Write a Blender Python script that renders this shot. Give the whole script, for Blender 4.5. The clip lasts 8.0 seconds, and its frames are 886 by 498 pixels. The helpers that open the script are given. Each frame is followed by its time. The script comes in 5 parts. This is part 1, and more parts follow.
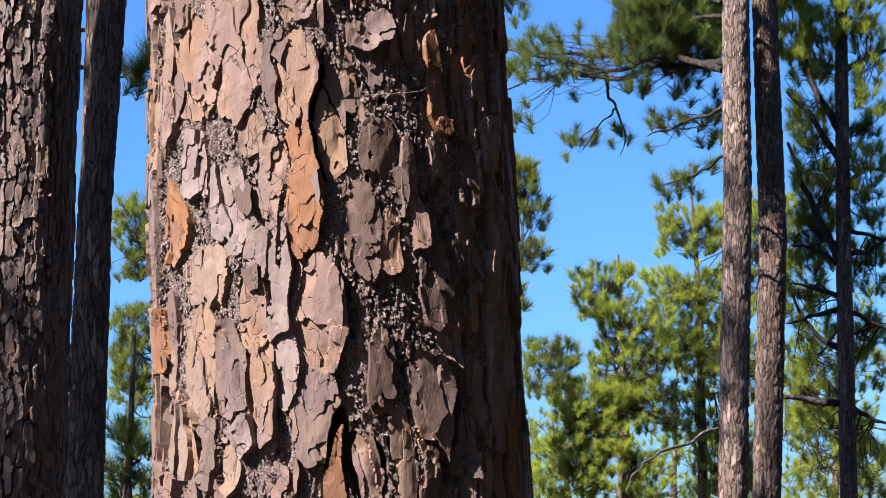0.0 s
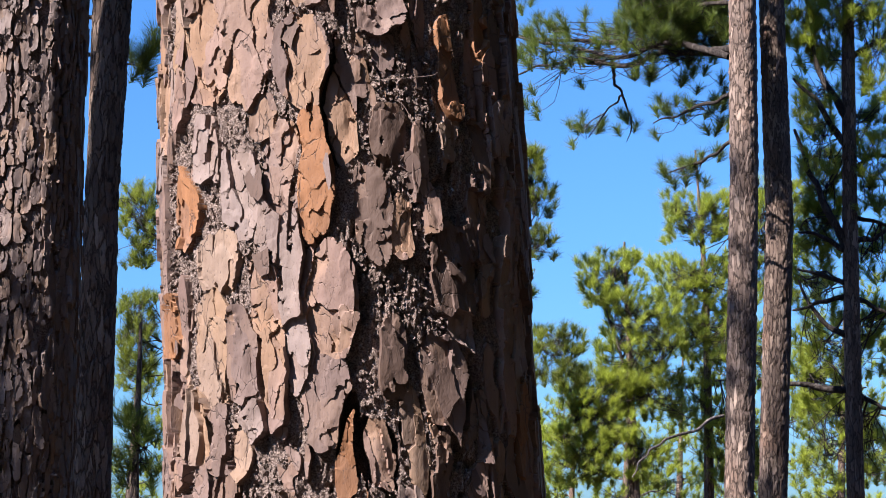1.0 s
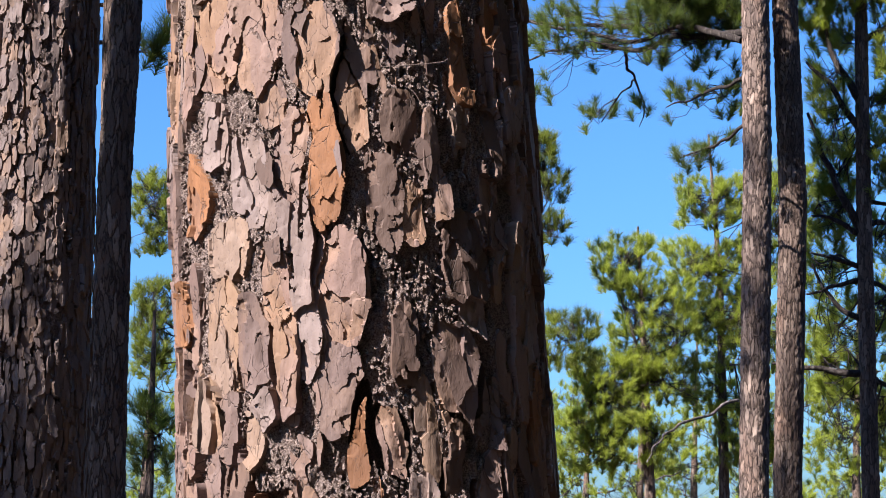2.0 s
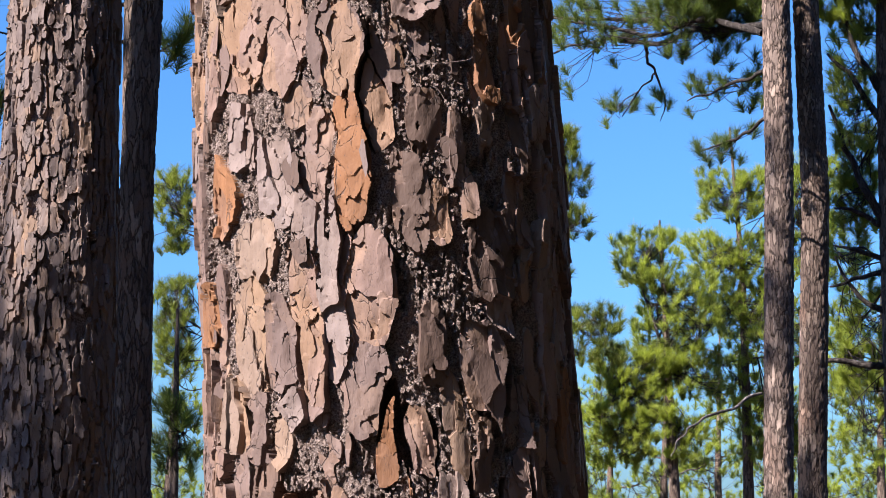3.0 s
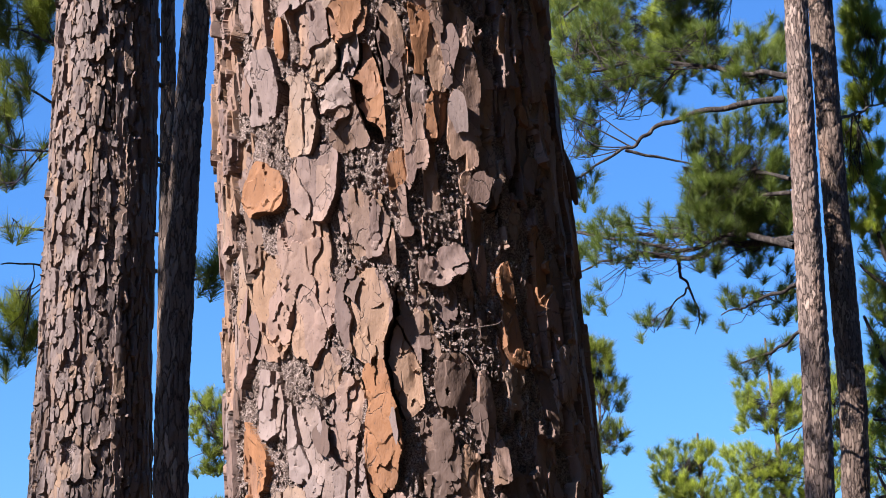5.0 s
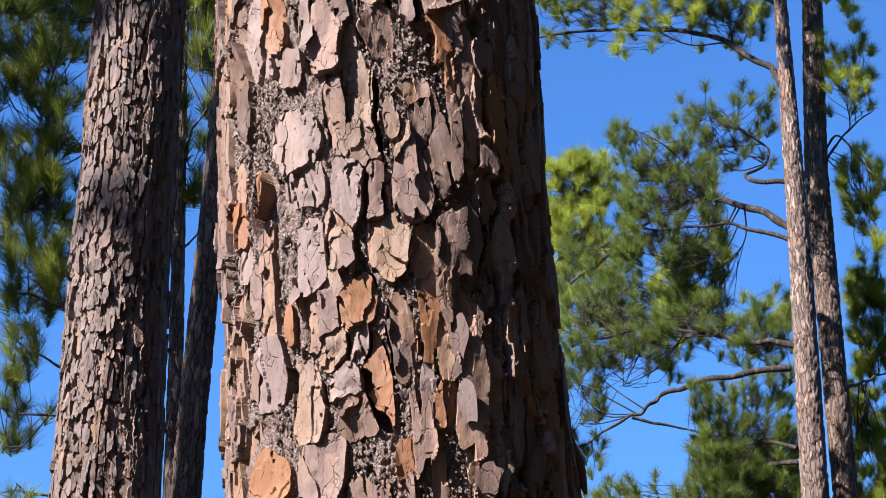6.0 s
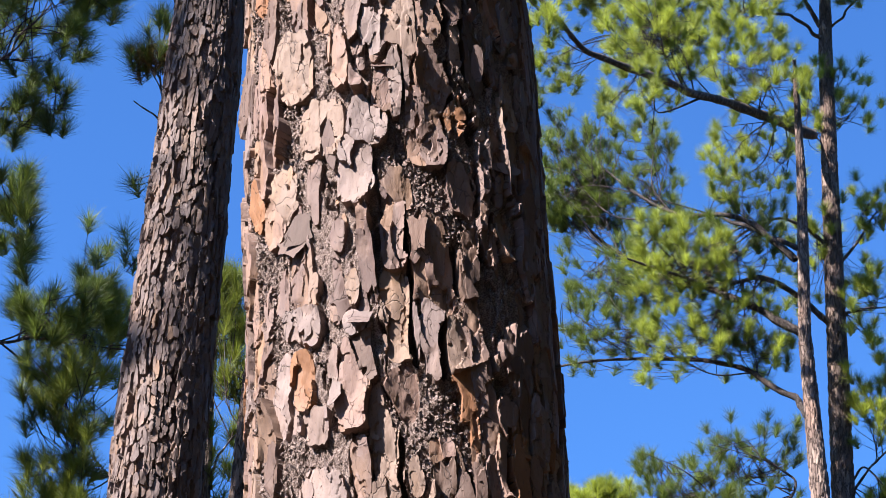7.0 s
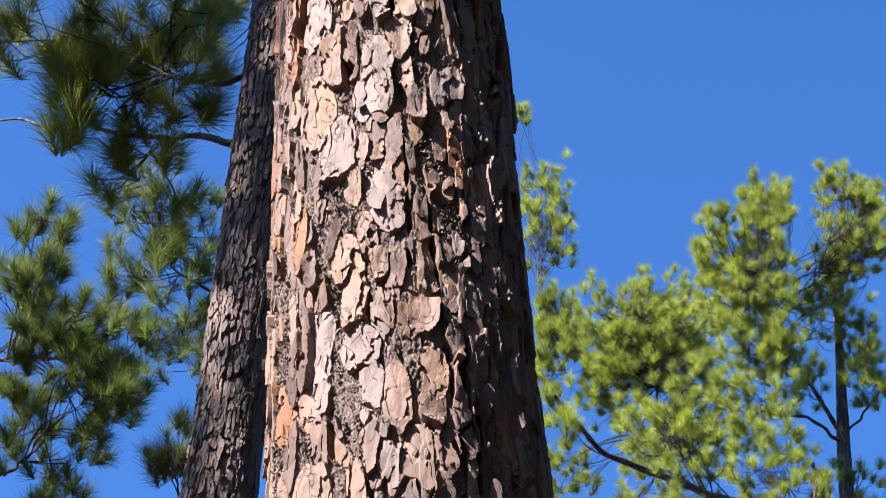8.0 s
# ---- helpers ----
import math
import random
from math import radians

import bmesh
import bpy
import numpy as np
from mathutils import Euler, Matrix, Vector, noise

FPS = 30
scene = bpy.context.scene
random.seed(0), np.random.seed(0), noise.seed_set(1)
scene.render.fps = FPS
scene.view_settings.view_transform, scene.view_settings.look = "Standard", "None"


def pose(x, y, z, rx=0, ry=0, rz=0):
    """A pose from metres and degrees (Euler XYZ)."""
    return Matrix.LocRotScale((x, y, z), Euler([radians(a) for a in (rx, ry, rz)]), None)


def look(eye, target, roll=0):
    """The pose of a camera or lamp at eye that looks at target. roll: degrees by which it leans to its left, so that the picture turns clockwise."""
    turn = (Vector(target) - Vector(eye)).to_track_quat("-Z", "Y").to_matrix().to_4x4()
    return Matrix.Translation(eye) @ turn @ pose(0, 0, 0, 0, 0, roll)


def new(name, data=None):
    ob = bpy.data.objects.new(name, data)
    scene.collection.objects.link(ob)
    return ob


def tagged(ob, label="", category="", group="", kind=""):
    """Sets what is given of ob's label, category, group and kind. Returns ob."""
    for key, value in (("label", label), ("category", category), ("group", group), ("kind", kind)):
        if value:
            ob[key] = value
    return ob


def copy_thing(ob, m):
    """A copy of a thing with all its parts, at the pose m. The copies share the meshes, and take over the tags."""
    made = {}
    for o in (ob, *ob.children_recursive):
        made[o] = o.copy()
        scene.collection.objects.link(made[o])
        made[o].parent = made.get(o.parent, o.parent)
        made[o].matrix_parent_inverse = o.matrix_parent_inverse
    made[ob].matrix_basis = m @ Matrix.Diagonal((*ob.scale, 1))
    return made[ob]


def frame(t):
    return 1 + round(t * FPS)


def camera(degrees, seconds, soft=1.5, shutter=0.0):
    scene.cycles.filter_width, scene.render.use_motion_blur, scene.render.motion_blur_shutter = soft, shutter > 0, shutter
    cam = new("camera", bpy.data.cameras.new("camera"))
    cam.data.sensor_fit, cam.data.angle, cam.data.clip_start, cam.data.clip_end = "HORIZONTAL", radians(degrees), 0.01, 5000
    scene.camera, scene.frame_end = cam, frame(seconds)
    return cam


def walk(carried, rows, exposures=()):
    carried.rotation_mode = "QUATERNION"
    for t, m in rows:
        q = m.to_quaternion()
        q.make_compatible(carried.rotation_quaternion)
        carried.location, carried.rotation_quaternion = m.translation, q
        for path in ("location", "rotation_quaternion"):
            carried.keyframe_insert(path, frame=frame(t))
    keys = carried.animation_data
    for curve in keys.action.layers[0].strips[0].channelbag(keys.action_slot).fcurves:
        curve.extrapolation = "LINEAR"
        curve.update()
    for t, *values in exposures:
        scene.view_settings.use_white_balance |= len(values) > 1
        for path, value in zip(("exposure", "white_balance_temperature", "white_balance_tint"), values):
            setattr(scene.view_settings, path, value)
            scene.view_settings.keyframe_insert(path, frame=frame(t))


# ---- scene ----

# ---- camera and its way: seconds, place, turn to the left, tilt up, lean ----
ROWS = [
    (0.0, -0.000, 0.000, 1.600, 0.00, 8.88, 0.30),
    (0.5, -0.002, 0.002, 1.599, 0.06, 8.72, 0.29),
    (1.0, -0.009, 0.006, 1.597, 0.15, 8.53, 0.28),
    (1.5, -0.004, 0.010, 1.598, 0.32, 8.30, 0.16),
    (3.0, -0.014, 0.015, 1.605, 1.13, 8.00, -0.43),
    (3.5, -0.016, 0.010, 1.609, 1.52, 8.40, -0.79),
    (4.0, -0.013, 0.007, 1.621, 1.89, 9.40, -1.11),
    (4.2, -0.008, 0.005, 1.632, 2.01, 10.01, -1.27),
    (5.3, -0.004, 0.011, 1.706, 2.04, 15.86, -1.28),
    (5.5, -0.007, 0.007, 1.714, 2.02, 17.32, -1.24),
    (5.8, -0.011, 0.005, 1.725, 2.03, 19.65, -1.00),
    (6.0, -0.008, -0.004, 1.731, 2.09, 21.17, -0.77),
    (6.5, -0.001, -0.044, 1.746, 2.37, 25.43, -0.43),
    (6.8, -0.003, -0.054, 1.762, 2.65, 28.17, -0.01),
    (7.0, -0.006, -0.063, 1.774, 2.83, 30.12, 0.20),
    (7.3, -0.005, -0.073, 1.783, 3.06, 33.21, 0.41),
    (7.5, -0.004, -0.081, 1.792, 3.27, 35.42, 0.57),
    (7.8, -0.002, -0.096, 1.815, 3.53, 38.82, 0.75),
    (8.0, -0.007, -0.109, 1.834, 3.57, 41.08, 0.99),
]


def aim(x, y, z, yaw, pitch, lean):
    """A camera pose from its place and its turn, tilt and lean in degrees."""
    return pose(x, y, z) @ pose(0, 0, 0, 90 + pitch, 0, yaw) @ pose(0, 0, 0, 0, 0, lean)


cam = camera(24.41, 8.0, soft=0.9)
walk(cam, [(t, aim(*row)) for t, *row in ROWS], exposures=[(0.0, 1.83), (5.3, 1.83), (6.5, 2.05), (7.0, 2.12), (8.0, 2.15)])

# ---- sky and sun ----
SUN_AZ, SUN_EL = radians(231), radians(42)
world = bpy.data.worlds.new("sky")
scene.world = world
world.use_nodes = True
wn = world.node_tree.nodes
sky = wn.new("ShaderNodeTexSky")
sky.sky_type, sky.sun_disc = "NISHITA", False
sky.sun_elevation, sky.sun_rotation = SUN_EL, SUN_AZ
sky.air_density, sky.dust_density, sky.ozone_density = 1.25, 0.8, 10.0
wn["Background"].inputs["Strength"].default_value = 0.063
tone = wn.new("ShaderNodeMix")
tone.data_type, tone.blend_type = "RGBA", "MULTIPLY"
tone.inputs[0].default_value, tone.inputs[7].default_value = 1.0, (0.47, 0.695, 0.95, 1.0)
world.node_tree.links.new(sky.outputs["Color"], tone.inputs[6])
world.node_tree.links.new(tone.outputs[2], wn["Background"].inputs["Color"])
sun = new("sun", bpy.data.lights.new("sun", "SUN"))
sun.data.energy, sun.data.angle, sun.data.color = 5.0, radians(0.53), (1.0, 0.948, 0.915)
to_sun = Vector((math.sin(SUN_AZ) * math.cos(SUN_EL), math.cos(SUN_AZ) * math.cos(SUN_EL), math.sin(SUN_EL)))
sun.matrix_world = look(to_sun * 50, (0, 0, 0))


# ---- materials ----
class Mat:
    """A small helper round a node material with a Principled shader."""

    def __init__(self, name, rough=0.85):
        self.m = bpy.data.materials.new(name)
        self.m.use_nodes = True
        self.t = self.m.node_tree
        self.b = self.t.nodes["Principled BSDF"]
        self.b.inputs["Roughness"].default_value = rough
        self.b.inputs["Specular IOR Level"].default_value = 0.12

    def n(self, kind, **values):
        node = self.t.nodes.new(kind)
        for key, value in values.items():
            node.inputs[key.replace("_", " ")].default_value = value
        return node

    def link(self, a, b):
        self.t.links.new(a, b)

    def coords(self, scale):
        tc, mp = self.n("ShaderNodeTexCoord"), self.n("ShaderNodeMapping")
        mp.inputs["Scale"].default_value = scale
        self.link(tc.outputs["Object"], mp.inputs["Vector"])
        return mp.outputs["Vector"]

    def noise(self, at, scale, detail=4.0, rough=0.6, warp=0.0):
        node = self.n("ShaderNodeTexNoise", Scale=scale, Detail=detail, Roughness=rough, Distortion=warp)
        self.link(at, node.inputs["Vector"])
        return node.outputs["Fac"]

    def ramp(self, fac, stops, mode="LINEAR"):
        node = self.n("ShaderNodeValToRGB")
        ramp = node.color_ramp
        ramp.interpolation = mode
        while len(ramp.elements) < len(stops):
            ramp.elements.new(0.5)
        for e, (p, c) in zip(ramp.elements, stops):
            e.position, e.color = p, (*c, 1)
        self.link(fac, node.inputs["Fac"])
        return node.outputs["Color"]

    def mix(self, fac, a, b, mode="MIX"):
        node = self.n("ShaderNodeMix")
        node.data_type, node.blend_type = "RGBA", mode
        for socket, value in ((node.inputs[0], fac), (node.inputs[6], a), (node.inputs[7], b)):
            if isinstance(value, (int, float)):
                socket.default_value = value
            elif isinstance(value, tuple):
                socket.default_value = (*value, 1)
            else:
                self.link(value, socket)
        return node.outputs[2]

    def math(self, op, a, b=0.0):
        node = self.n("ShaderNodeMath")
        node.operation = op
        for socket, value in zip(node.inputs, (a, b)):
            if isinstance(value, (int, float)):
                socket.default_value = value
            else:
                self.link(value, socket)
        return node.outputs[0]

    def chance(self):
        """One random number for each object and each loose piece in it."""
        a, b = self.n("ShaderNodeObjectInfo"), self.n("ShaderNodeNewGeometry")
        return self.math("FRACT", self.math("ADD", a.outputs["Random"], b.outputs["Random Per Island"]))

    def bump(self, *layers):
        last = None
        for height, strength, dist in layers:
            node = self.n("ShaderNodeBump", Strength=strength, Distance=dist)
            self.link(height, node.inputs["Height"])
            if last:
                self.link(last, node.inputs["Normal"])
            last = node.outputs["Normal"]
        self.link(last, self.b.inputs["Normal"])

    def colour(self, socket):
        self.link(socket, self.b.inputs["Base Color"])
        return self.m


def plate_material(name, stops, grain=1.0, patch=(0.235, 0.135, 0.075), patchy=0.55):
    """Smooth outer faces of bark plates: weathered flakes, fresher tinted layers where flakes have come off, faint upright grain."""
    m = Mat(name, 0.72)
    m.b.inputs["Specular IOR Level"].default_value = 0.22
    tall, even = m.coords((1, 1, 0.16)), m.coords((1, 1, 0.6))
    base = m.ramp(m.chance(), stops)
    fresh, flake = m.n("ShaderNodeAttribute"), m.n("ShaderNodeAttribute")
    fresh.attribute_name, flake.attribute_name = "fresh", "flake"
    streak = m.noise(tall, 80 * grain, 4, 0.6)
    blotch = m.noise(even, 16 * grain, 3, 0.55, 0.6)
    worn = m.math("MULTIPLY", m.ramp(m.math("ADD", m.math("MULTIPLY", fresh.outputs["Fac"], 0.55), m.math("MULTIPLY", blotch, 0.6)), [(0.43, (0, 0, 0)), (0.80, (1, 1, 1))]), patchy)
    c = m.mix(worn, base, patch)
    c = m.mix(0.8, c, m.ramp(flake.outputs["Fac"], [(0.0, (0.84, 0.82, 0.82)), (0.35, (1.06, 1.05, 1.04)), (0.65, (0.93, 0.93, 0.94)), (1.0, (1.16, 1.13, 1.1))]), "MULTIPLY")
    c = m.mix(0.6, c, m.ramp(streak, [(0.28, (0.74, 0.71, 0.69)), (0.5, (0.99, 0.99, 0.99)), (0.72, (1.16, 1.15, 1.14))]), "MULTIPLY")
    speck = m.noise(even, 240 * grain, 3, 0.65)
    c = m.mix(m.ramp(speck, [(0.30, (0.75, 0.75, 0.75)), (0.40, (0, 0, 0))]), c, (0.06, 0.042, 0.037))
    split = m.n("ShaderNodeTexVoronoi", Scale=34 * grain)
    split.feature = "DISTANCE_TO_EDGE"
    bent = m.n("ShaderNodeMix")
    bent.data_type = "VECTOR"
    bent.inputs[0].default_value = 0.05
    wob = m.n("ShaderNodeTexNoise", Scale=22.0, Detail=4.0)
    m.link(even, wob.inputs["Vector"])
    m.link(even, bent.inputs[4])
    m.link(wob.outputs["Color"], bent.inputs[5])
    m.link(bent.outputs[1], split.inputs["Vector"])
    hair = m.ramp(m.math("ADD", split.outputs["Distance"], m.ramp(blotch, [(0.42, (0, 0, 0)), (0.62, (0.06, 0.06, 0.06))])), [(0.012, (0, 0, 0)), (0.035, (1, 1, 1))])
    c = m.mix(m.ramp(hair, [(0.0, (0.65, 0.65, 0.65)), (1.0, (0, 0, 0))]), c, (0.05, 0.034, 0.03))
    m.bump((hair, 0.6, 0.003), (blotch, 0.5, 0.007), (streak, 0.4, 0.0025), (speck, 0.5, 0.0018))
    return m.colour(c)


def crumb_material(name, dark, pale, scale=1.0):
    """The crumbling scaly bark between the plates."""
    m = Mat(name, 0.92)
    tall, even = m.coords((1, 1, 0.4)), m.coords((1, 1, 1))
    grit, strand = m.noise(even, 260 * scale, 4, 0.7), m.noise(tall, 60 * scale, 5, 0.7)
    c = m.ramp(grit, [(0.40, dark), (0.5, tuple(0.5 * a + 0.5 * b for a, b in zip(dark, pale))), (0.59, pale)])
    c = m.mix(0.6, c, m.ramp(strand, [(0.3, (0.5, 0.47, 0.46)), (0.6, (1.1, 1.08, 1.06))]), "MULTIPLY")
    m.bump((strand, 0.8, 0.010), (grit, 1.0, 0.007))
    return m.colour(c)


def far_bark_material(name, dark, mid, pale, scale=1.0):
    """Scaly bark of the trees farther off: small upright plates with dark cracks, warm scars."""
    m = Mat(name, 0.88)
    tall, even = m.coords((1, 1, 0.24)), m.coords((1, 1, 0.5))
    warped = m.n("ShaderNodeMix")
    warped.data_type = "VECTOR"
    warped.inputs[0].default_value = 0.055 / scale
    wob = m.n("ShaderNodeTexNoise", Scale=30 * scale, Detail=3.0)
    m.link(tall, wob.inputs["Vector"])
    m.link(tall, warped.inputs[4])
    m.link(wob.outputs["Color"], warped.inputs[5])
    cells, edges = m.n("ShaderNodeTexVoronoi", Scale=30 * scale), m.n("ShaderNodeTexVoronoi", Scale=30 * scale)
    edges.feature = "DISTANCE_TO_EDGE"
    for node in (cells, edges):
        m.link(warped.outputs[1], node.inputs["Vector"])
    tint = m.n("ShaderNodeSeparateColor")
    m.link(cells.outputs["Color"], tint.inputs[0])
    crack = m.ramp(edges.outputs["Distance"], [(0.0, (0.12, 0.12, 0.12)), (0.11, (1, 1, 1))])
    fine = m.noise(even, 150 * scale, 4, 0.7)
    big = m.noise(even, 4 * scale, 3, 0.5)
    c = m.ramp(tint.outputs[0], [(0.0, mid), (0.5, tuple(0.7 * a + 0.3 * b for a, b in zip(mid, dark))), (1.0, pale)])
    c = m.mix(m.math("MULTIPLY", m.ramp(big, [(0.52, (0, 0, 0)), (0.7, (1, 1, 1))]), 0.35), c, tuple(1.25 * a * b for a, b in zip(mid, (1.25, 0.95, 0.75))))
    c = m.mix(crack, dark, c)
    c = m.mix(0.6, c, m.ramp(fine, [(0.3, (0.6, 0.6, 0.6)), (0.7, (1.2, 1.2, 1.2))]), "MULTIPLY")
    m.bump((crack, 0.9, 0.012), (fine, 0.7, 0.006))
    return m.colour(c)


def needle_material(name, deep, fresh, dry):
    """Pine needles: light passes through them, and colour varies by bunch and by needle."""
    m = Mat(name, 0.5)
    geo = m.n("ShaderNodeNewGeometry")
    bunch = m.noise(m.coords((1, 1, 1)), 2.6, 3, 0.6)
    c = m.ramp(bunch, [(0.32, deep), (0.62, fresh)])
    c = m.mix(m.ramp(geo.outputs["Random Per Island"], [(0.0, (0, 0, 0)), (0.8, (0.25, 0.25, 0.25)), (1.0, (0.7, 0.7, 0.7))]), c, dry)
    m.b.inputs["Specular IOR Level"].default_value = 0.4
    glow = m.n("ShaderNodeBsdfTranslucent")
    both = m.n("ShaderNodeMixShader", Fac=0.5)
    m.link(c, glow.inputs["Color"])
    m.link(m.b.outputs["BSDF"], both.inputs[1])
    m.link(glow.outputs["BSDF"], both.inputs[2])
    m.link(both.outputs["Shader"], m.t.nodes["Material Output"].inputs["Surface"])
    return m.colour(c)


PLATES = {
    "g": plate_material("bark_greyish_brown", [(0.0, (0.125, 0.083, 0.071)), (0.4, (0.156, 0.105, 0.091)), (0.7, (0.112, 0.074, 0.066)), (1.0, (0.172, 0.110, 0.089))]),
    "p": plate_material("bark_pale_grey", [(0.0, (0.160, 0.117, 0.105)), (0.5, (0.181, 0.134, 0.122)), (1.0, (0.154, 0.111, 0.101))], patchy=0.15),
    "t": plate_material("bark_tan", [(0.0, (0.167, 0.107, 0.091)), (1.0, (0.185, 0.117, 0.090))]),
    "y": plate_material("bark_straw", [(0.0, (0.172, 0.118, 0.092)), (1.0, (0.185, 0.126, 0.099))], patchy=0.5),
    "o": plate_material("bark_orange", [(0.0, (0.179, 0.081, 0.039)), (1.0, (0.196, 0.093, 0.047))], patch=(0.177, 0.111, 0.090), patchy=0.35),
    "b": plate_material("bark_dark_brown", [(0.0, (0.085, 0.054, 0.044)), (1.0, (0.112, 0.072, 0.059))], patchy=0.25),
}
CRUMB = crumb_material("bark_crumbs", (0.105, 0.071, 0.062), (0.35, 0.268, 0.238), 1.3)
# red-brown inner bark of the cracks, darkened to paint in their shade
CRACK_SHADED = crumb_material("bark_in_cracks_shaded", (0.040, 0.025, 0.021), (0.15, 0.096, 0.08), 1.3)
SIDE_BARK = plate_material("bark_small_plates", [(0.0, (0.103, 0.074, 0.067)), (0.45, (0.143, 0.107, 0.099)), (0.8, (0.119, 0.086, 0.079)), (1.0, (0.168, 0.107, 0.076))], 1.3, patchy=0.3)
SIDE_CRUMB = crumb_material("bark_small_crumbs", (0.068, 0.048, 0.044), (0.267, 0.206, 0.199), 0.9)
# far bark lightened by a fifth, painting sunlight onto one pine of the pair
FAR_BARK_SUNLIT = far_bark_material("bark_far_pine_sun_tint", (0.053, 0.037, 0.033), (0.167, 0.120, 0.102), (0.305, 0.225, 0.188))
BASE_BARK = far_bark_material("bark_great_pine_base", (0.045, 0.032, 0.028), (0.14, 0.10, 0.088), (0.20, 0.15, 0.13), 0.55)
FAR_BARK = far_bark_material("bark_far_pines", (0.044, 0.030, 0.026), (0.138, 0.097, 0.080), (0.252, 0.183, 0.148))
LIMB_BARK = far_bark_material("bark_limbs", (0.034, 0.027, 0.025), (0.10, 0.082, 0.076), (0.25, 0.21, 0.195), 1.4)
# limb bark at about half brightness: the crowns' shade is in the colour
LIMB_BARK_SHADED = far_bark_material("bark_limbs_shade_tint", (0.020, 0.015, 0.014), (0.05, 0.040, 0.037), (0.10, 0.083, 0.076), 1.4)
TWIG_BARK = far_bark_material("bark_twigs", (0.022, 0.017, 0.016), (0.044, 0.034, 0.031), (0.097, 0.079, 0.071), 2.0)
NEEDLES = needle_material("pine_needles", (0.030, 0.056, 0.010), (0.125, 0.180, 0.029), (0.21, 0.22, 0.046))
# darkened needle copy: shade is put into its green, for the unseen crowns
NEEDLES_SHADED = needle_material("pine_needles_shade_tint", (0.016, 0.032, 0.008), (0.057, 0.092, 0.019), (0.097, 0.116, 0.029))
# brightened needle copy with sunlight painted into its yellow-green
NEEDLES_SUNLIT = needle_material("pine_needles_sun_tint", (0.060, 0.102, 0.011), (0.34, 0.405, 0.05), (0.40, 0.40, 0.07))
NEEDLES_RUST = needle_material("pine_needles_dead", (0.10, 0.062, 0.014), (0.21, 0.115, 0.028), (0.26, 0.16, 0.05))
NEEDLES_FAR = needle_material("pine_needles_far", (0.045, 0.072, 0.009), (0.215, 0.258, 0.034), (0.25, 0.245, 0.047))
STRAW = crumb_material("pine_straw", (0.017, 0.012, 0.009), (0.087, 0.055, 0.035), 0.12)


# ---- noise and mesh helpers ----
TABLE = np.random.RandomState(7).rand(8, 256, 256)


def vnoise(x, y, layer=0):
    """Smooth value noise from 0 to 1."""
    xi, yi = np.floor(x).astype(int), np.floor(y).astype(int)
    u, v = x - xi, y - yi
    u, v = u * u * (3 - 2 * u), v * v * (3 - 2 * v)
    tab = TABLE[layer % 8]
    a, b = tab[xi % 256, yi % 256], tab[(xi + 1) % 256, yi % 256]
    c, d = tab[xi % 256, (yi + 1) % 256], tab[(xi + 1) % 256, (yi + 1) % 256]
    return (a * (1 - u) + b * u) * (1 - v) + (c * (1 - u) + d * u) * v


def fbm(x, y, layer=0, octaves=4):
    total, amp, norm = 0.0, 1.0, 0.0
    for k in range(octaves):
        total, norm = total + amp * vnoise(x * 2**k + 17.3 * k, y * 2**k + 5.1 * k, layer + k), norm + amp
        amp *= 0.55
    return total / norm


def cellular(x, y, layer=0):
    """Distance to the nearest and second nearest of scattered points, and the nearest one's random number."""
    xi, yi = np.floor(x).astype(int), np.floor(y).astype(int)
    one, two, tag = np.full(x.shape, 9.0), np.full(x.shape, 9.0), np.zeros(x.shape)
    for i in (-1, 0, 1):
        for j in (-1, 0, 1):
            p, q = (xi + i) % 256, (yi + j) % 256
            d = np.hypot(xi + i + TABLE[layer % 8, p, q] - x, yi + j + TABLE[(layer + 1) % 8, p, q] - y)
            near = d < one
            two = np.where(near, one, np.minimum(two, d))
            tag = np.where(near, TABLE[(layer + 2) % 8, p, q], tag)
            one = np.where(near, d, one)
    return one, two, tag


def mesh_from(name, verts, faces, smooth=True):
    """A mesh from an array of points and an array of triangles or quads."""
    verts, faces = np.asarray(verts, np.float32), np.asarray(faces, np.int32)
    me = bpy.data.meshes.new(name)
    k = faces.shape[1]
    me.vertices.add(len(verts))
    me.vertices.foreach_set("co", verts.ravel())
    me.loops.add(faces.size)
    me.loops.foreach_set("vertex_index", faces.ravel())
    me.polygons.add(len(faces))
    me.polygons.foreach_set("loop_start", np.arange(0, faces.size, k, dtype=np.int32))
    me.polygons.foreach_set("use_smooth", np.full(len(faces), smooth))
    me.update(calc_edges=True)
    return me


def part(name, me, material, parent=None, label=""):
    ob = new(name, me)
    me.materials.clear()
    me.materials.append(material)
    ob.parent = parent
    return tagged(ob, label)


def grid_faces(rows, cols, closed):
    i, j = np.meshgrid(np.arange(rows - 1), np.arange(cols if closed else cols - 1), indexing="ij")
    k = (j + 1) % cols
    return np.stack([i * cols + j, i * cols + k, (i + 1) * cols + k, (i + 1) * cols + j], -1).reshape(-1, 4)


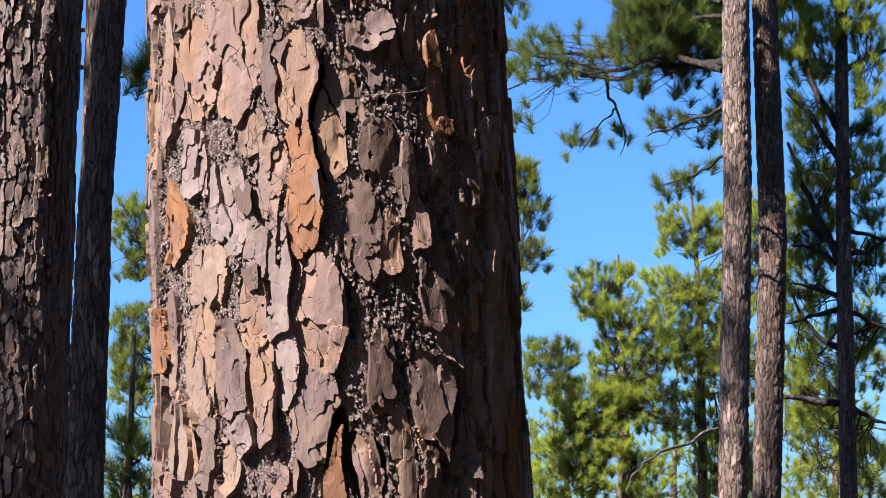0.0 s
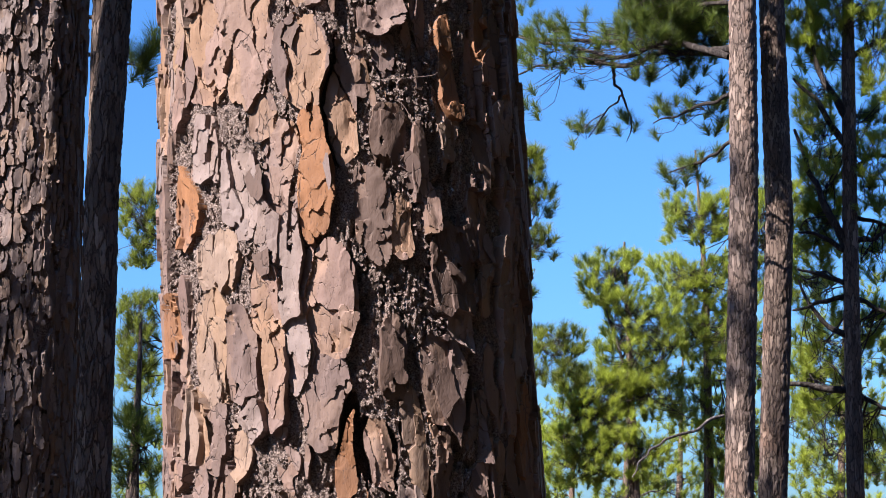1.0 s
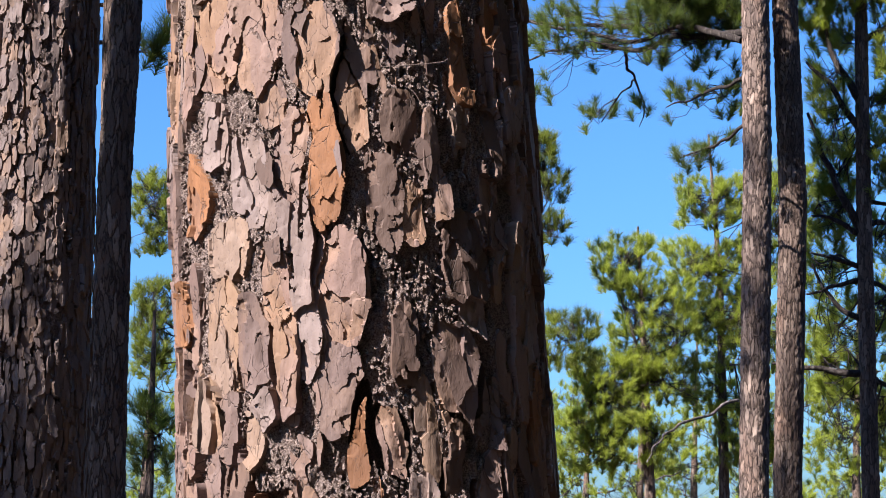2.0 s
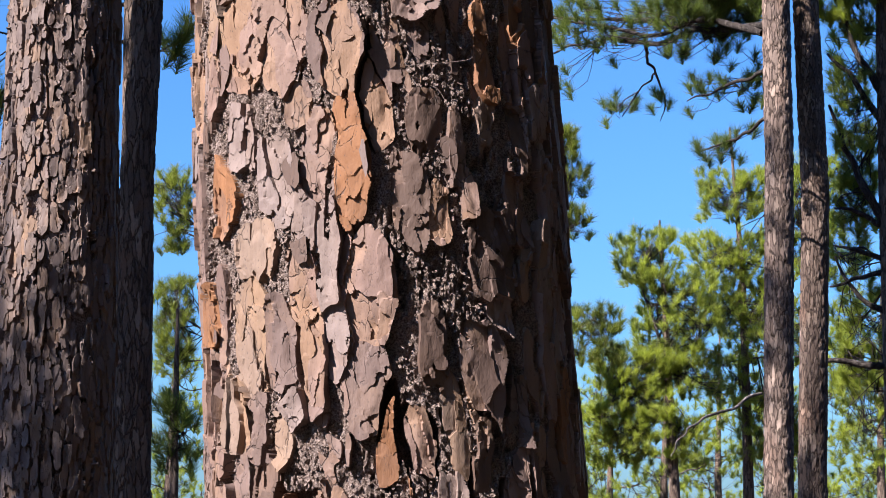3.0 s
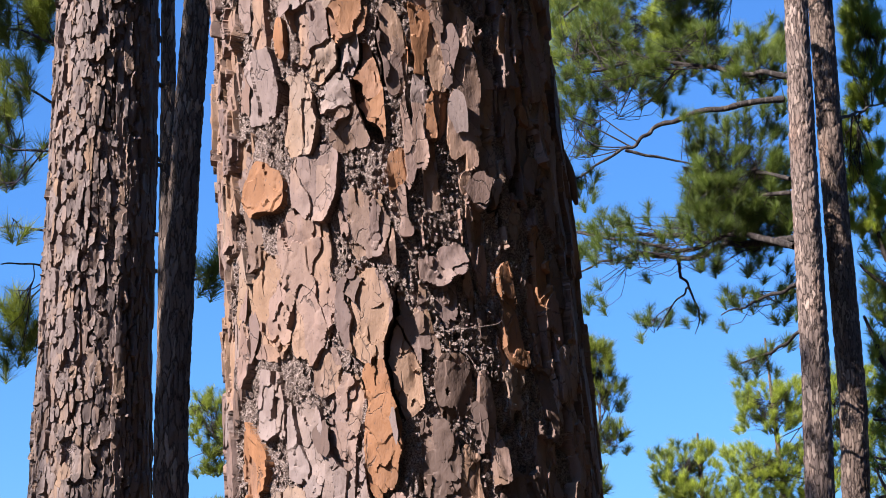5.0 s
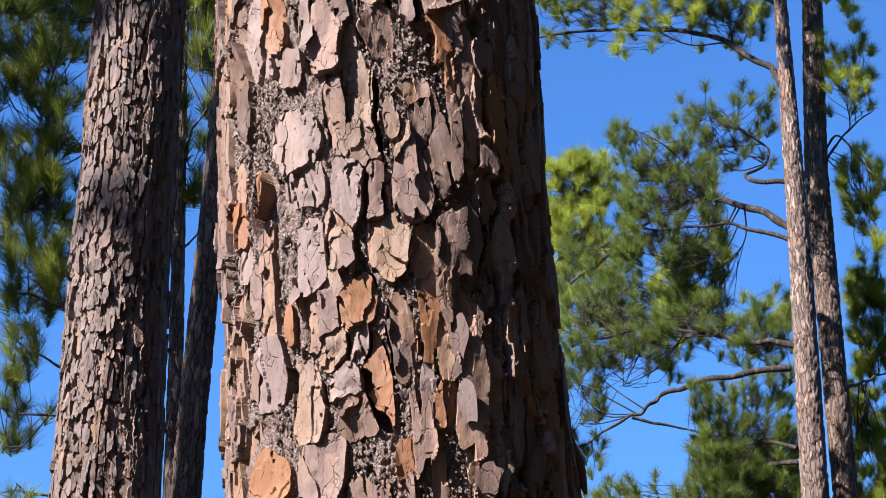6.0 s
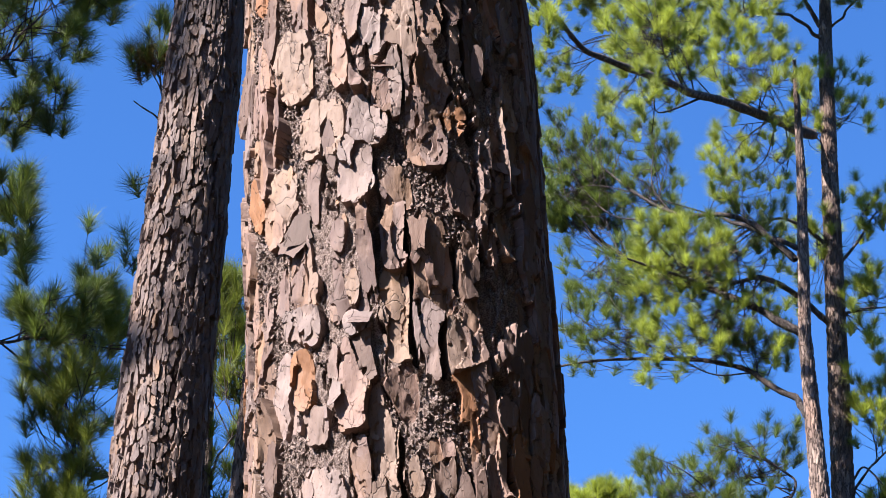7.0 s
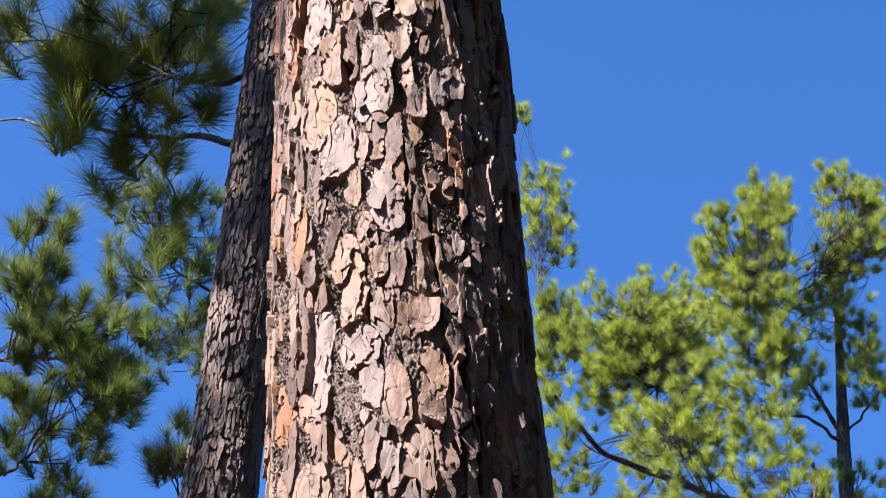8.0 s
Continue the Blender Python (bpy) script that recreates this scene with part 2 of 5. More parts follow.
def spline(points, per=8):
    """A smooth line through the points."""
    p = np.asarray(points, float)
    p = np.vstack([2 * p[0] - p[1], p, 2 * p[-1] - p[-2]])
    out = []
    for k in range(1, len(p) - 2):
        u = np.linspace(0, 1, per, endpoint=False)[:, None]
        out.append(0.5 * (2 * p[k] + (p[k + 1] - p[k - 1]) * u + (2 * p[k - 1] - 5 * p[k] + 4 * p[k + 1] - p[k + 2]) * u**2 + (3 * p[k] - p[k - 1] - 3 * p[k + 1] + p[k + 2]) * u**3))
    return np.vstack([*out, p[-2:-1]])


def tube(line, radii, sides=6):
    """Points and quads of a tapered tube along a line."""
    line, radii = np.asarray(line, float), np.asarray(radii, float)
    ahead = np.gradient(line, axis=0)
    ahead /= np.linalg.norm(ahead, axis=1, keepdims=True) + 1e-9
    side = np.cross(ahead, (0.31, 0.17, 0.93))
    side /= np.linalg.norm(side, axis=1, keepdims=True) + 1e-9
    up = np.cross(side, ahead)
    a = np.arange(sides) * 2 * np.pi / sides
    ring = line[:, None] + radii[:, None, None] * (np.cos(a)[None, :, None] * side[:, None] + np.sin(a)[None, :, None] * up[:, None])
    return ring.reshape(-1, 3), grid_faces(len(line), sides, True)


def joined(pieces):
    verts, faces, at = [], [], 0
    for v, f in pieces:
        verts.append(v)
        faces.append(np.asarray(f) + at)
        at += len(v)
    return np.vstack(verts), np.vstack(faces)


# ---- ground ----
def build_ground():
    xs = np.r_[np.linspace(-1500, -40, 24), np.linspace(-36, 36, 73), np.linspace(40, 1500, 24)]
    x, y = np.meshgrid(xs, xs + 10, indexing="ij")
    near = np.exp(-np.hypot(x, y - 8) / 60)
    z = (fbm(x * 0.3, y * 0.3, 1) - 0.5) * 0.25 * near - 0.05
    me = mesh_from("ground", np.stack([x, y, z], -1).reshape(-1, 3), grid_faces(len(xs), len(xs), False))
    tagged(part("ground", me, STRAW), "forest floor covered with brown pine straw", "ground", kind="structure")


build_ground()


# ---- bark plates ----
class Stem:
    """A trunk's middle line and radius by height; bark is laid out on it by the way round and the height."""

    def __init__(self, nodes):
        self.nodes = np.asarray(nodes, float)  # rows of x, y, z, radius
        self.ref = float(self.nodes[:, 3].max())

    def at(self, s, z, h):
        """World places for distances round (0 faces the path), heights, and heights of relief."""
        n = self.nodes
        x, y, r = (np.interp(z, n[:, 2], n[:, k]) for k in (0, 1, 3))
        a = s / self.ref
        return np.stack([x + (r + h) * np.sin(a), y - (r + h) * np.cos(a), z + 0 * a], -1)


def torn_outline(rng, reach, points, jag):
    """The torn edge of a chip: directions and the reach in each."""
    a = np.linspace(0, 2 * np.pi, points, endpoint=False)
    way = np.stack([np.cos(a), 1.8 * np.sin(a)], -1)
    ph = rng.uniform(0, 99, 3)
    rough = vnoise(ph[0] + 2.2 * np.cos(a), ph[1] + 2.2 * np.sin(a), 3) - 0.5 + 0.9 * (vnoise(ph[1] + 6 * np.cos(a), ph[2] + 6 * np.sin(a), 4) - 0.5)
    rho = reach(way) * (1 + 2.2 * jag * rough + 0.7 * jag * rng.uniform(-0.5, 0.5, points))
    return way, rho


def plate_mesh(stem, rim, s0, z0, rings, height, skirt):
    """A thin plate inside a rim: a skirt under its edge, then rings inwards."""
    points = len(rim)
    lay = []
    for k, fr in enumerate((0.95, *rings)):
        xy = rim * fr
        h = height(xy)
        lay.append(stem.at(s0 + xy[:, 0], z0 + xy[:, 1], h - skirt if k == 0 else h))
    mid = stem.at(np.array([s0]), np.array([z0]), height(np.zeros((1, 2))))
    verts = np.vstack([*lay, mid])
    faces = grid_faces(len(lay), points, True)
    i = np.arange(points)
    last = (len(lay) - 1) * points
    fan = np.stack([last + i, last + (i + 1) % points, np.full(points, len(verts) - 1)], -1)
    return verts, np.vstack([faces[:, [0, 1, 2]], faces[:, [0, 2, 3]], fan])


def scatter_seeds(rng, s_range, z_range, w, h, thin):
    """Uneven staggered seeds for plates."""
    out = []
    for k, s in enumerate(np.arange(s_range[0], s_range[1], w)):
        z = z_range[0] + rng.uniform(0, h)
        while z < z_range[1]:
            if rng.rand() > thin:
                out.append((s + rng.uniform(-0.25, 0.25) * w + 1.1 * w * (vnoise(np.array(z * 2.6 / h * 0.1), np.array(k * 0.35), 6) - 0.5), z))
            z += h * rng.uniform(0.55, 1.5)
    return np.array(out)


STRAY = 100000  # marks the fragments of plates that a crack cuts off


def flakes_of(x, y, layer):
    """Scattered cells: the two nearest distances, the two cells' random numbers, and the way from the nearest one's middle."""
    xi, yi = np.floor(x).astype(int), np.floor(y).astype(int)
    one, two = np.full(x.shape, 9.0), np.full(x.shape, 9.0)
    tag, next_tag, dx, dy = (np.zeros(x.shape) for _ in range(4))
    for i in (-1, 0, 1):
        for j in (-1, 0, 1):
            p, q = (xi + i) % 256, (yi + j) % 256
            ox, oy = x - (xi + i + TABLE[layer % 8, p, q]), y - (yi + j + TABLE[(layer + 1) % 8, p, q])
            d, g = np.hypot(ox, oy), TABLE[(layer + 2) % 8, p, q]
            near, second = d < one, d < two
            next_tag = np.where(near, tag, np.where(second, g, next_tag))
            two = np.where(near, one, np.minimum(two, d))
            tag, dx, dy = np.where(near, g, tag), np.where(near, ox, dx), np.where(near, oy, dy)
            one = np.where(near, d, one)
    return one, two, tag, next_tag, dx, dy


def slope(field, x, axis):
    """The steeper of the slopes before and behind each point, which holds beside a crease too."""
    d = np.diff(field, axis=axis) / (np.diff(x)[None] if axis else np.diff(x)[:, None])
    first, last = [(0, 0), (0, 0)], [(0, 0), (0, 0)]
    first[axis], last[axis] = (1, 0), (0, 1)
    before, behind = np.pad(d, first, "edge"), np.pad(d, last, "edge")
    return np.where(np.abs(before) > np.abs(behind), before, behind)


def beside(label):
    """Where one of the eight points around has another label."""
    wide = np.pad(label, 1, "edge")
    rows, cols = label.shape
    return np.any([wide[i:i + rows, j:j + cols] != label for i in range(3) for j in range(3)], axis=0)


def drawn_to(field, where, s1, z1, shift):
    """Moves the grid's points beside the line where the field is zero onto that line, so that torn edges run smoothly."""
    gz, gs = slope(field, z1, 0), slope(field, s1, 1)
    size = gs**2 + gz**2 + 1e-9
    ms, mz = -field * gs / size, -field * gz / size
    near = where & (np.abs(ms) < 1.05 * np.gradient(s1)[None]) & (np.abs(mz) < 1.05 * np.gradient(z1)[:, None])
    return np.where(near, ms, shift[0]), np.where(near, mz, shift[1])


def bark_field(stem, rng, s1, z1, heroes, w, h, deep, sheet, warp, gap, crumbs, seeds, cover):
    """Bark as one relief: thin plates of torn flat flakes standing on a crumbling layer, with cracks along their upright edges.
    Returns the points, the quads, the plate that each quad belongs to (-1 for crumbling bark, -2 in cracks), the plates' middles and tones, a sunken copy of the points, and how fresh and which flake each point is."""
    spots = [(radians(a) * stem.ref, z, 0.5 * min(ww, 0.085), 0.5 * hh, tone) for a, z, ww, hh, tone in heroes]
    fixed = np.array([p[:4] for p in spots]) if spots else np.zeros((0, 4))
    for s, z in seeds:
        if not len(fixed) or (np.hypot((fixed[:, 0] - s) / (fixed[:, 2] + 0.008), (fixed[:, 1] - z) / (fixed[:, 3] + 0.012)) > 1.25).all():
            spots.append((s, z, 0.5 * w * rng.uniform(0.65, 1.35), 0.5 * h * rng.uniform(0.6, 1.5) * (1 + 0.7 * min(1.0, max(0.0, s / stem.ref - 0.5))), ""))
    s, z = np.meshgrid(s1, z1)
    jag = fbm(s * 48, z * 30, 2, 2) - 0.5
    ws = s + 2.2 * warp * (fbm(s * 20, z * 9, 1, 3) - 0.5) + 0.7 * warp * jag
    wz = z + 5 * warp * (fbm(s * 17, z * 11, 5, 3) - 0.5) + 1.6 * warp * (fbm(s * 45, z * 30, 6, 2) - 0.5)
    one, two, tag, next_tag = np.full(s.shape, 4.0), np.full(s.shape, 4.0), np.full(s.shape, -1), np.full(s.shape, -1)
    for k, (s0, z0, a, c, _) in enumerate(spots):
        i0, i1 = np.searchsorted(z1, (z0 - 2.3 * c - 3 * warp, z0 + 2.3 * c + 3 * warp))
        j0, j1 = np.searchsorted(s1, (s0 - 2.3 * a - 2 * warp, s0 + 2.3 * a + 2 * warp))
        box = (slice(i0, i1), slice(j0, j1))
        d = ((np.abs(ws[box] - s0) / a) ** 2.8 + (np.abs(wz[box] - z0) / c) ** 2.8) ** (1 / 2.8)
        o, t, g, g2 = one[box], two[box], tag[box], next_tag[box]
        near = d < o
        next_tag[box] = np.where(near, g, np.where(d < t, k, g2))
        two[box] = np.where(near, o, np.minimum(t, d))
        tag[box] = np.where(near, k, g)
        one[box] = np.where(near, d, o)
    n = len(spots)
    table = np.array([p[:4] for p in spots])
    level = deep * (rng.uniform(0.25, 0.95, n) + 0.7 * (vnoise(table[:, 0] * 24, table[:, 1] * 3, 2) - 0.5))
    away = rng.uniform(0, 200, (n, 2))
    tilt = rng.normal(0, 0.16 * deep, (n, 2))
    lift, side = deep * 1.2 * rng.rand(n) ** 1.8, rng.normal(-0.7, 1.3, n)
    lift = lift * np.clip(3.6 - 2.6 * np.abs(table[:, 0]) / stem.ref, 0.25, 1.0)
    a0, c0 = table[tag, 2], table[tag, 3]
    ds0, dz0 = (ws - table[tag, 0]) / a0, (wz - table[tag, 1]) / c0
    # large flakes, then small chips out of them
    fx = 0.85 / w
    lone, ltwo, lg, lg2, lx, lz = flakes_of(s * fx + away[tag, 0] + 26 * warp * jag + 0.4 * fbm(s * 25, z * 12, 4, 2), z * 0.42 * fx + away[tag, 1] + 0.9 * (fbm(s * 45, z * 25, 5, 2) - 0.5), 1)
    sone, stwo, sg, sg2, sx, sz = flakes_of(s * 2.2 * fx + away[tag, 1] + 40 * warp * jag, z * 1.15 * fx + away[tag, 0] + 1.2 * (fbm(s * 70, z * 50, 6, 2) - 0.5), 4)
    drop = lambda g: np.clip((g - 0.45) / 0.55, 0, 1)
    chip = lambda g: np.where(g > 0.74, 0.55, 0.0)
    part_of = np.clip((one - 0.25) * 2.5, 0, 1)
    turn = lambda g, k: (g * k) % 1.0 - 0.5
    calm = np.clip(2.3 - 1.35 * np.abs(s) / stem.ref, 0.3, 1)
    torn = -sheet * (drop(lg) + chip(sg) * part_of) + 2.4 * sheet * (turn(lg, 17.3) * lx + turn(lg, 41.7) * lz) + 0.8 * sheet * (turn(sg, 23.1) * sx + turn(sg, 57.9) * sz) * part_of
    bent = lift[tag] * np.minimum(one, 1.2) ** 2.5 * np.maximum(0, np.cos(np.arctan2(dz0, ds0) - side[tag])) ** 1.5
    top = level[tag] + tilt[tag, 0] * ds0 + calm * (tilt[tag, 1] * dz0 + torn) + bent
    # edges: cracks beside upright edges, crumbling bark where no plate reaches
    across, along = np.abs(table[tag, 0] - table[next_tag, 0]), np.abs(table[tag, 1] - table[next_tag, 1])
    upright = across / (across + 0.35 * along + 1e-6)
    gap = gap * (1.15 + 0.6 * np.clip(s / stem.ref - 0.4, 0, 1))
    edge = (two - one) * a0 * 0.6 - gap * np.minimum(3.2 * (0.06 + upright**2) * vnoise(s * 15 + 3, z * 4.5, 5) ** 2 - 0.38, 0.85)
    loose, grit = crumbs(s, z)
    vein_edge = (0.5 - loose * np.clip((one - np.where(tag < len(fixed), 0.9, 0.4)) * 5, 0, 1)) * 0.012
    rim = (cover + 0.35 * (vnoise(s * 26, z * 12, 3) - 0.5) - one) * a0
    rim = np.where(tag < len(fixed), (1.12 - one) * a0, rim)
    bare = np.minimum(rim, vein_edge) <= 0
    inside = np.minimum(np.minimum(rim, vein_edge), edge)
    plate = inside > 0
    low = np.where(bare, grit, -deep * (0.55 + 1.0 * vnoise(s * 22, z * 7, 6)) + 0.5 * grit)
    top = np.maximum(top, low + 0.12 * deep)
    relief = np.where(plate, top, low) + 0.018 * (fbm(s * 9, z * 1.7, 7, 2) - 0.5)
    shift = (np.zeros(s.shape), np.zeros(s.shape))
    shift = drawn_to(stwo - sone, plate & (chip(sg) != chip(sg2)) & (part_of > 0.1) & beside(sg), s1, z1, shift)
    shift = drawn_to(ltwo - lone, plate & (drop(lg) != drop(lg2)) & beside(lg), s1, z1, shift)
    shift = drawn_to(two - one, plate & beside(tag), s1, z1, shift)
    shift = drawn_to(inside, beside(plate), s1, z1, shift)
    s, z = s + shift[0], z + shift[1]
    fresh = np.clip(drop(lg) * 0.8 + chip(sg) * part_of * 0.5 + 0.5 * (vnoise(s * 40 + away[tag, 0], z * 14, 5) - 0.35), 0, 1)
    flake = (lg * 7.7 + np.where(chip(sg) * part_of > 0.2, sg * 5.1, 0)) % 1.0
    quads = grid_faces(len(z1), len(s1), False)
    owners = np.where(plate, tag, np.where(bare, -1, -2)).ravel()[quads]
    whose = np.where((owners >= 0).sum(1) >= 2, owners.max(1), owners.min(1))
    whole = whose.reshape(len(z1) - 1, len(s1) - 1)
    piece = np.arange(whole.size).reshape(whole.shape)
    right, below = whole[:, 1:] == whole[:, :-1], whole[1:] == whole[:-1]
    for _ in range(200):
        old = piece.copy()
        least = np.where(right, np.minimum(piece[:, 1:], piece[:, :-1]), whole.size)
        piece[:, 1:] = np.minimum(piece[:, 1:], least)
        piece[:, :-1] = np.minimum(piece[:, :-1], least)
        least = np.where(below, np.minimum(piece[1:], piece[:-1]), whole.size)
        piece[1:] = np.minimum(piece[1:], least)
        piece[:-1] = np.minimum(piece[:-1], least)
        if (old == piece).all():
            break
    ids, count = np.unique(piece, return_counts=True)
    size, owner = np.zeros(whole.size, int), whose[ids]
    size[ids] = count
    most = np.zeros(n + 2, int)
    np.maximum.at(most, owner, count)
    whose = np.where((whose >= 0) & (size[piece.ravel()] < most[whose]), whose + STRAY, whose)
    points = stem.at(s, z, relief).reshape(-1, 3)
    sunk = stem.at(s, z, relief - 0.012).reshape(-1, 3)
    return points, quads, whose, spots, sunk, np.stack([fresh.ravel(), flake.ravel()], -1), relief


def patch(points, quads, sunk=None, wear=None):
    """The quads as a mesh of their own, with a skirt under the rim if sunk points are given."""
    used, quads = np.unique(quads, return_inverse=True)
    quads = quads.reshape(-1, 4)
    verts = points[used]
    if sunk is None:
        return verts, quads
    edges = np.stack([quads, np.roll(quads, -1, 1)], -1).reshape(-1, 2)
    key = np.sort(edges, 1) @ (len(used), 1)
    _, first, count = np.unique(key, return_index=True, return_counts=True)
    rim = edges[first[count == 1]]
    back, flat = np.unique(rim, return_inverse=True)
    deeper = flat.reshape(-1, 2) + len(verts)
    verts = np.vstack([verts, sunk[used][back]])
    quads = np.vstack([quads, np.stack([rim[:, 1], rim[:, 0], deeper[:, 0], deeper[:, 1]], -1)])
    return verts, quads, wear[used][np.r_[np.arange(len(used)), back]]


def crisp(name, verts, quads, wear=None):
    """A mesh that is smooth but for its torn edges; it may carry how fresh its flakes are, and a number for each flake."""
    me = mesh_from(name, verts, quads)
    me.set_sharp_from_angle(angle=radians(32))
    if wear is not None:
        me.attributes.new("fresh", "FLOAT", "POINT").data.foreach_set("value", wear[:, 0].astype(np.float32))
        me.attributes.new("flake", "FLOAT", "POINT").data.foreach_set("value", wear[:, 1].astype(np.float32))
    return me


def dress(field, root, trunk, tones, count, nearest):
    """Makes the plates of a bark field: the nearest as parts, the others joined by tone."""
    points, quads, whose, spots, sunk, wear = field[:6]
    order = np.argsort(whose, kind="stable")
    ids, starts = np.unique(whose[order], return_index=True)
    groups = [(k, quads[f]) for k, f in zip(ids, np.split(order, starts[1:])) if k >= 0 and len(f) > 2]
    groups.sort(key=lambda g: (g[0] >= STRAY, nearest(*spots[g[0] % STRAY][:2])))
    rest, given = {}, {}
    for rank, (k, own) in enumerate(groups):
        material = given.setdefault(k % STRAY, tones(spots[k % STRAY][4]))
        if rank < count and k < STRAY:
            under(part("bark_plate", crisp("bark_plate", *patch(points, own, sunk, wear)), material), root).parent = trunk
        else:
            rest.setdefault(material.name, []).append(own)
    for name, owns in rest.items():
        ob = under(part("bark_cover", crisp("bark_cover", *patch(points, np.vstack(owns), sunk, wear)), bpy.data.materials[name]), root)
        ob.parent = trunk
        tagged(ob, kind="stuff")


def chips(stem, rng, count, s_range, z_range, size, height, where):
    """Loose little scales in the crumbling bark, joined."""
    s, z = rng.uniform(*s_range, 12 * count), rng.uniform(*z_range, 12 * count)
    spots = np.stack([s, z], -1)[where(s, z) < 0.95][:count]
    pieces = []
    for s0, z0 in spots:
        w, tall = size * rng.uniform(0.25, 1.0), rng.uniform(0.7, 1.8)
        way, rho = torn_outline(rng, lambda d: np.ones(len(d)), 6, 0.3)
        rim = way * rho[:, None] * (w, w * tall / 1.8)
        lean, up = rng.normal(0, 0.5, 2), height * rng.uniform(0.2, 1.2)
        pieces.append(plate_mesh(stem, rim, s0, z0, (1.0,), lambda xy: up + xy @ lean, 0.0025))
    return joined(pieces)


def stem_mesh(stem, s_cols, z_rows, relief):
    s, z = np.meshgrid(s_cols, z_rows, indexing="xy")
    return stem.at(s, z, relief(s, z)).reshape(-1, 3), grid_faces(len(z_rows), len(s_cols), True)


def tree_root(x, y, label, name="pine_tree"):
    root = new(name)
    root.location = (x, y, 0)
    root.empty_display_size = 0.3
    bpy.context.view_layer.update()
    return tagged(root, label, "tree")


def under(ob, root):
    """Keeps the parts' world places under a root that stands elsewhere."""
    ob.parent = root
    ob.matrix_parent_inverse = root.matrix_world.inverted()
    return ob


def rows_between(z0, z1, dense0, dense1, fine, coarse):
    return np.r_[np.arange(z0, dense0, coarse), np.arange(dense0, dense1, fine), np.arange(dense1, z1, coarse), z1]


# ---- the great pine ----
def vein(s, z):
    """Distance from the middle of the upright bands of crumbling bark, about 1 at their edges."""
    warp = 0.016 * (fbm(s * 12, z * 7, 1, 3) - 0.5)
    return np.abs(fbm((s + warp) * 12.5, z * 2.6, 4, 3) - 0.5) / (0.016 + 0.05 * vnoise(s * 9, z * 4, 6))


def crumble(s, z):
    """How far the bark is crumbled away, and its relief: grit and upright strands."""
    strand = fbm((s + 0.01 * fbm(s * 14, z * 9, 1, 2)) * 70, z * 20, 2, 3) - 0.5
    grit = fbm(s * 210, z * 95, 3, 3) - 0.5
    split = np.clip(1 - np.abs(fbm((s + 0.03 * strand) * 24, z * 5, 5, 3) - 0.5) / 0.035, 0, 1)
    return np.clip((1.3 - vein(s, z)) * 2.2, 0, 1), -0.001 + 0.012 * strand + 0.011 * grit - 0.016 * split


GREAT = Stem([(-0.078, 3.366, -0.15, 0.44), (-0.08, 3.364, 0.15, 0.37), (-0.115, 3.352, 0.8, 0.313), (-0.153, 3.337, 1.6, 0.297), (-0.206, 3.319, 2.6, 0.2826), (-0.255, 3.301, 3.6, 0.2762),
              (-0.354, 3.265, 5.6, 0.2635), (-0.55, 3.19, 9.6, 0.24), (-0.87, 3.08, 16.0, 0.16), (-0.95, 3.05, 19.0, 0.05)])
GREAT.ref = 0.29
# way round in degrees, height, width, height, tone
HEROES_A = [
    (-5.1, 2.160, 0.051, 0.190, "o"), (-54.2, 2.118, 0.094, 0.115, "o"), (-42.0, 2.369, 0.093, 0.152, "t"), (-26.4, 2.376, 0.061, 0.195, "t"),
    (-7.7, 2.334, 0.091, 0.131, "g"), (-3.4, 1.972, 0.073, 0.165, "t"), (-4.9, 1.824, 0.070, 0.138, "g"), (10.0, 1.752, 0.053, 0.096, "t"),
    (15.1, 1.895, 0.044, 0.123, "b"), (-38.8, 2.039, 0.072, 0.087, "y"), (-42.5, 1.911, 0.075, 0.146, "y"), (-20.6, 2.085, 0.046, 0.099, "p"),
    (-29.8, 2.140, 0.062, 0.139, "p"), (-41.7, 2.217, 0.052, 0.097, "p"), (-21.7, 1.974, 0.044, 0.111, "t"), (-21.4, 2.250, 0.038, 0.061, "g"),
    (11.5, 2.109, 0.049, 0.146, "b"), (16.3, 2.354, 0.037, 0.066, "g"), (15.6, 2.416, 0.062, 0.062, "g"), (38.2, 2.032, 0.088, 0.144, "b"),
    (38.1, 1.941, 0.039, 0.052, "p"), (30.6, 1.858, 0.064, 0.111, "g"), (17.2, 2.228, 0.042, 0.083, "b"), (-26.2, 1.792, 0.048, 0.063, "p"),
]
HEROES_B = [
    (3.9, 2.908, 0.067, 0.110, "y"), (-7.7, 2.816, 0.059, 0.080, "o"), (-15.7, 2.750, 0.045, 0.067, "y"), (-7.3, 2.746, 0.034, 0.074, "p"),
    (-45.3, 3.019, 0.055, 0.083, "o"), (-22.7, 2.907, 0.056, 0.129, "p"), (-39.7, 2.725, 0.116, 0.121, "p"), (-26.4, 2.665, 0.060, 0.123, "y"),
    (-41.2, 2.555, 0.088, 0.068, "o"), (-21.2, 2.561, 0.075, 0.112, "g"), (4.8, 2.560, 0.039, 0.076, "o"), (-6.1, 2.473, 0.069, 0.097, "g"),
    (-26.1, 2.412, 0.088, 0.201, "t"), (30.0, 2.533, 0.058, 0.058, "g"), (26.3, 2.920, 0.080, 0.103, "b"), (-12.7, 2.688, 0.055, 0.038, "p"),
    (-9.0, 2.627, 0.059, 0.063, "g"), (-41.0, 2.361, 0.085, 0.131, "t"), (-24.4, 3.035, 0.070, 0.054, "p"),
]
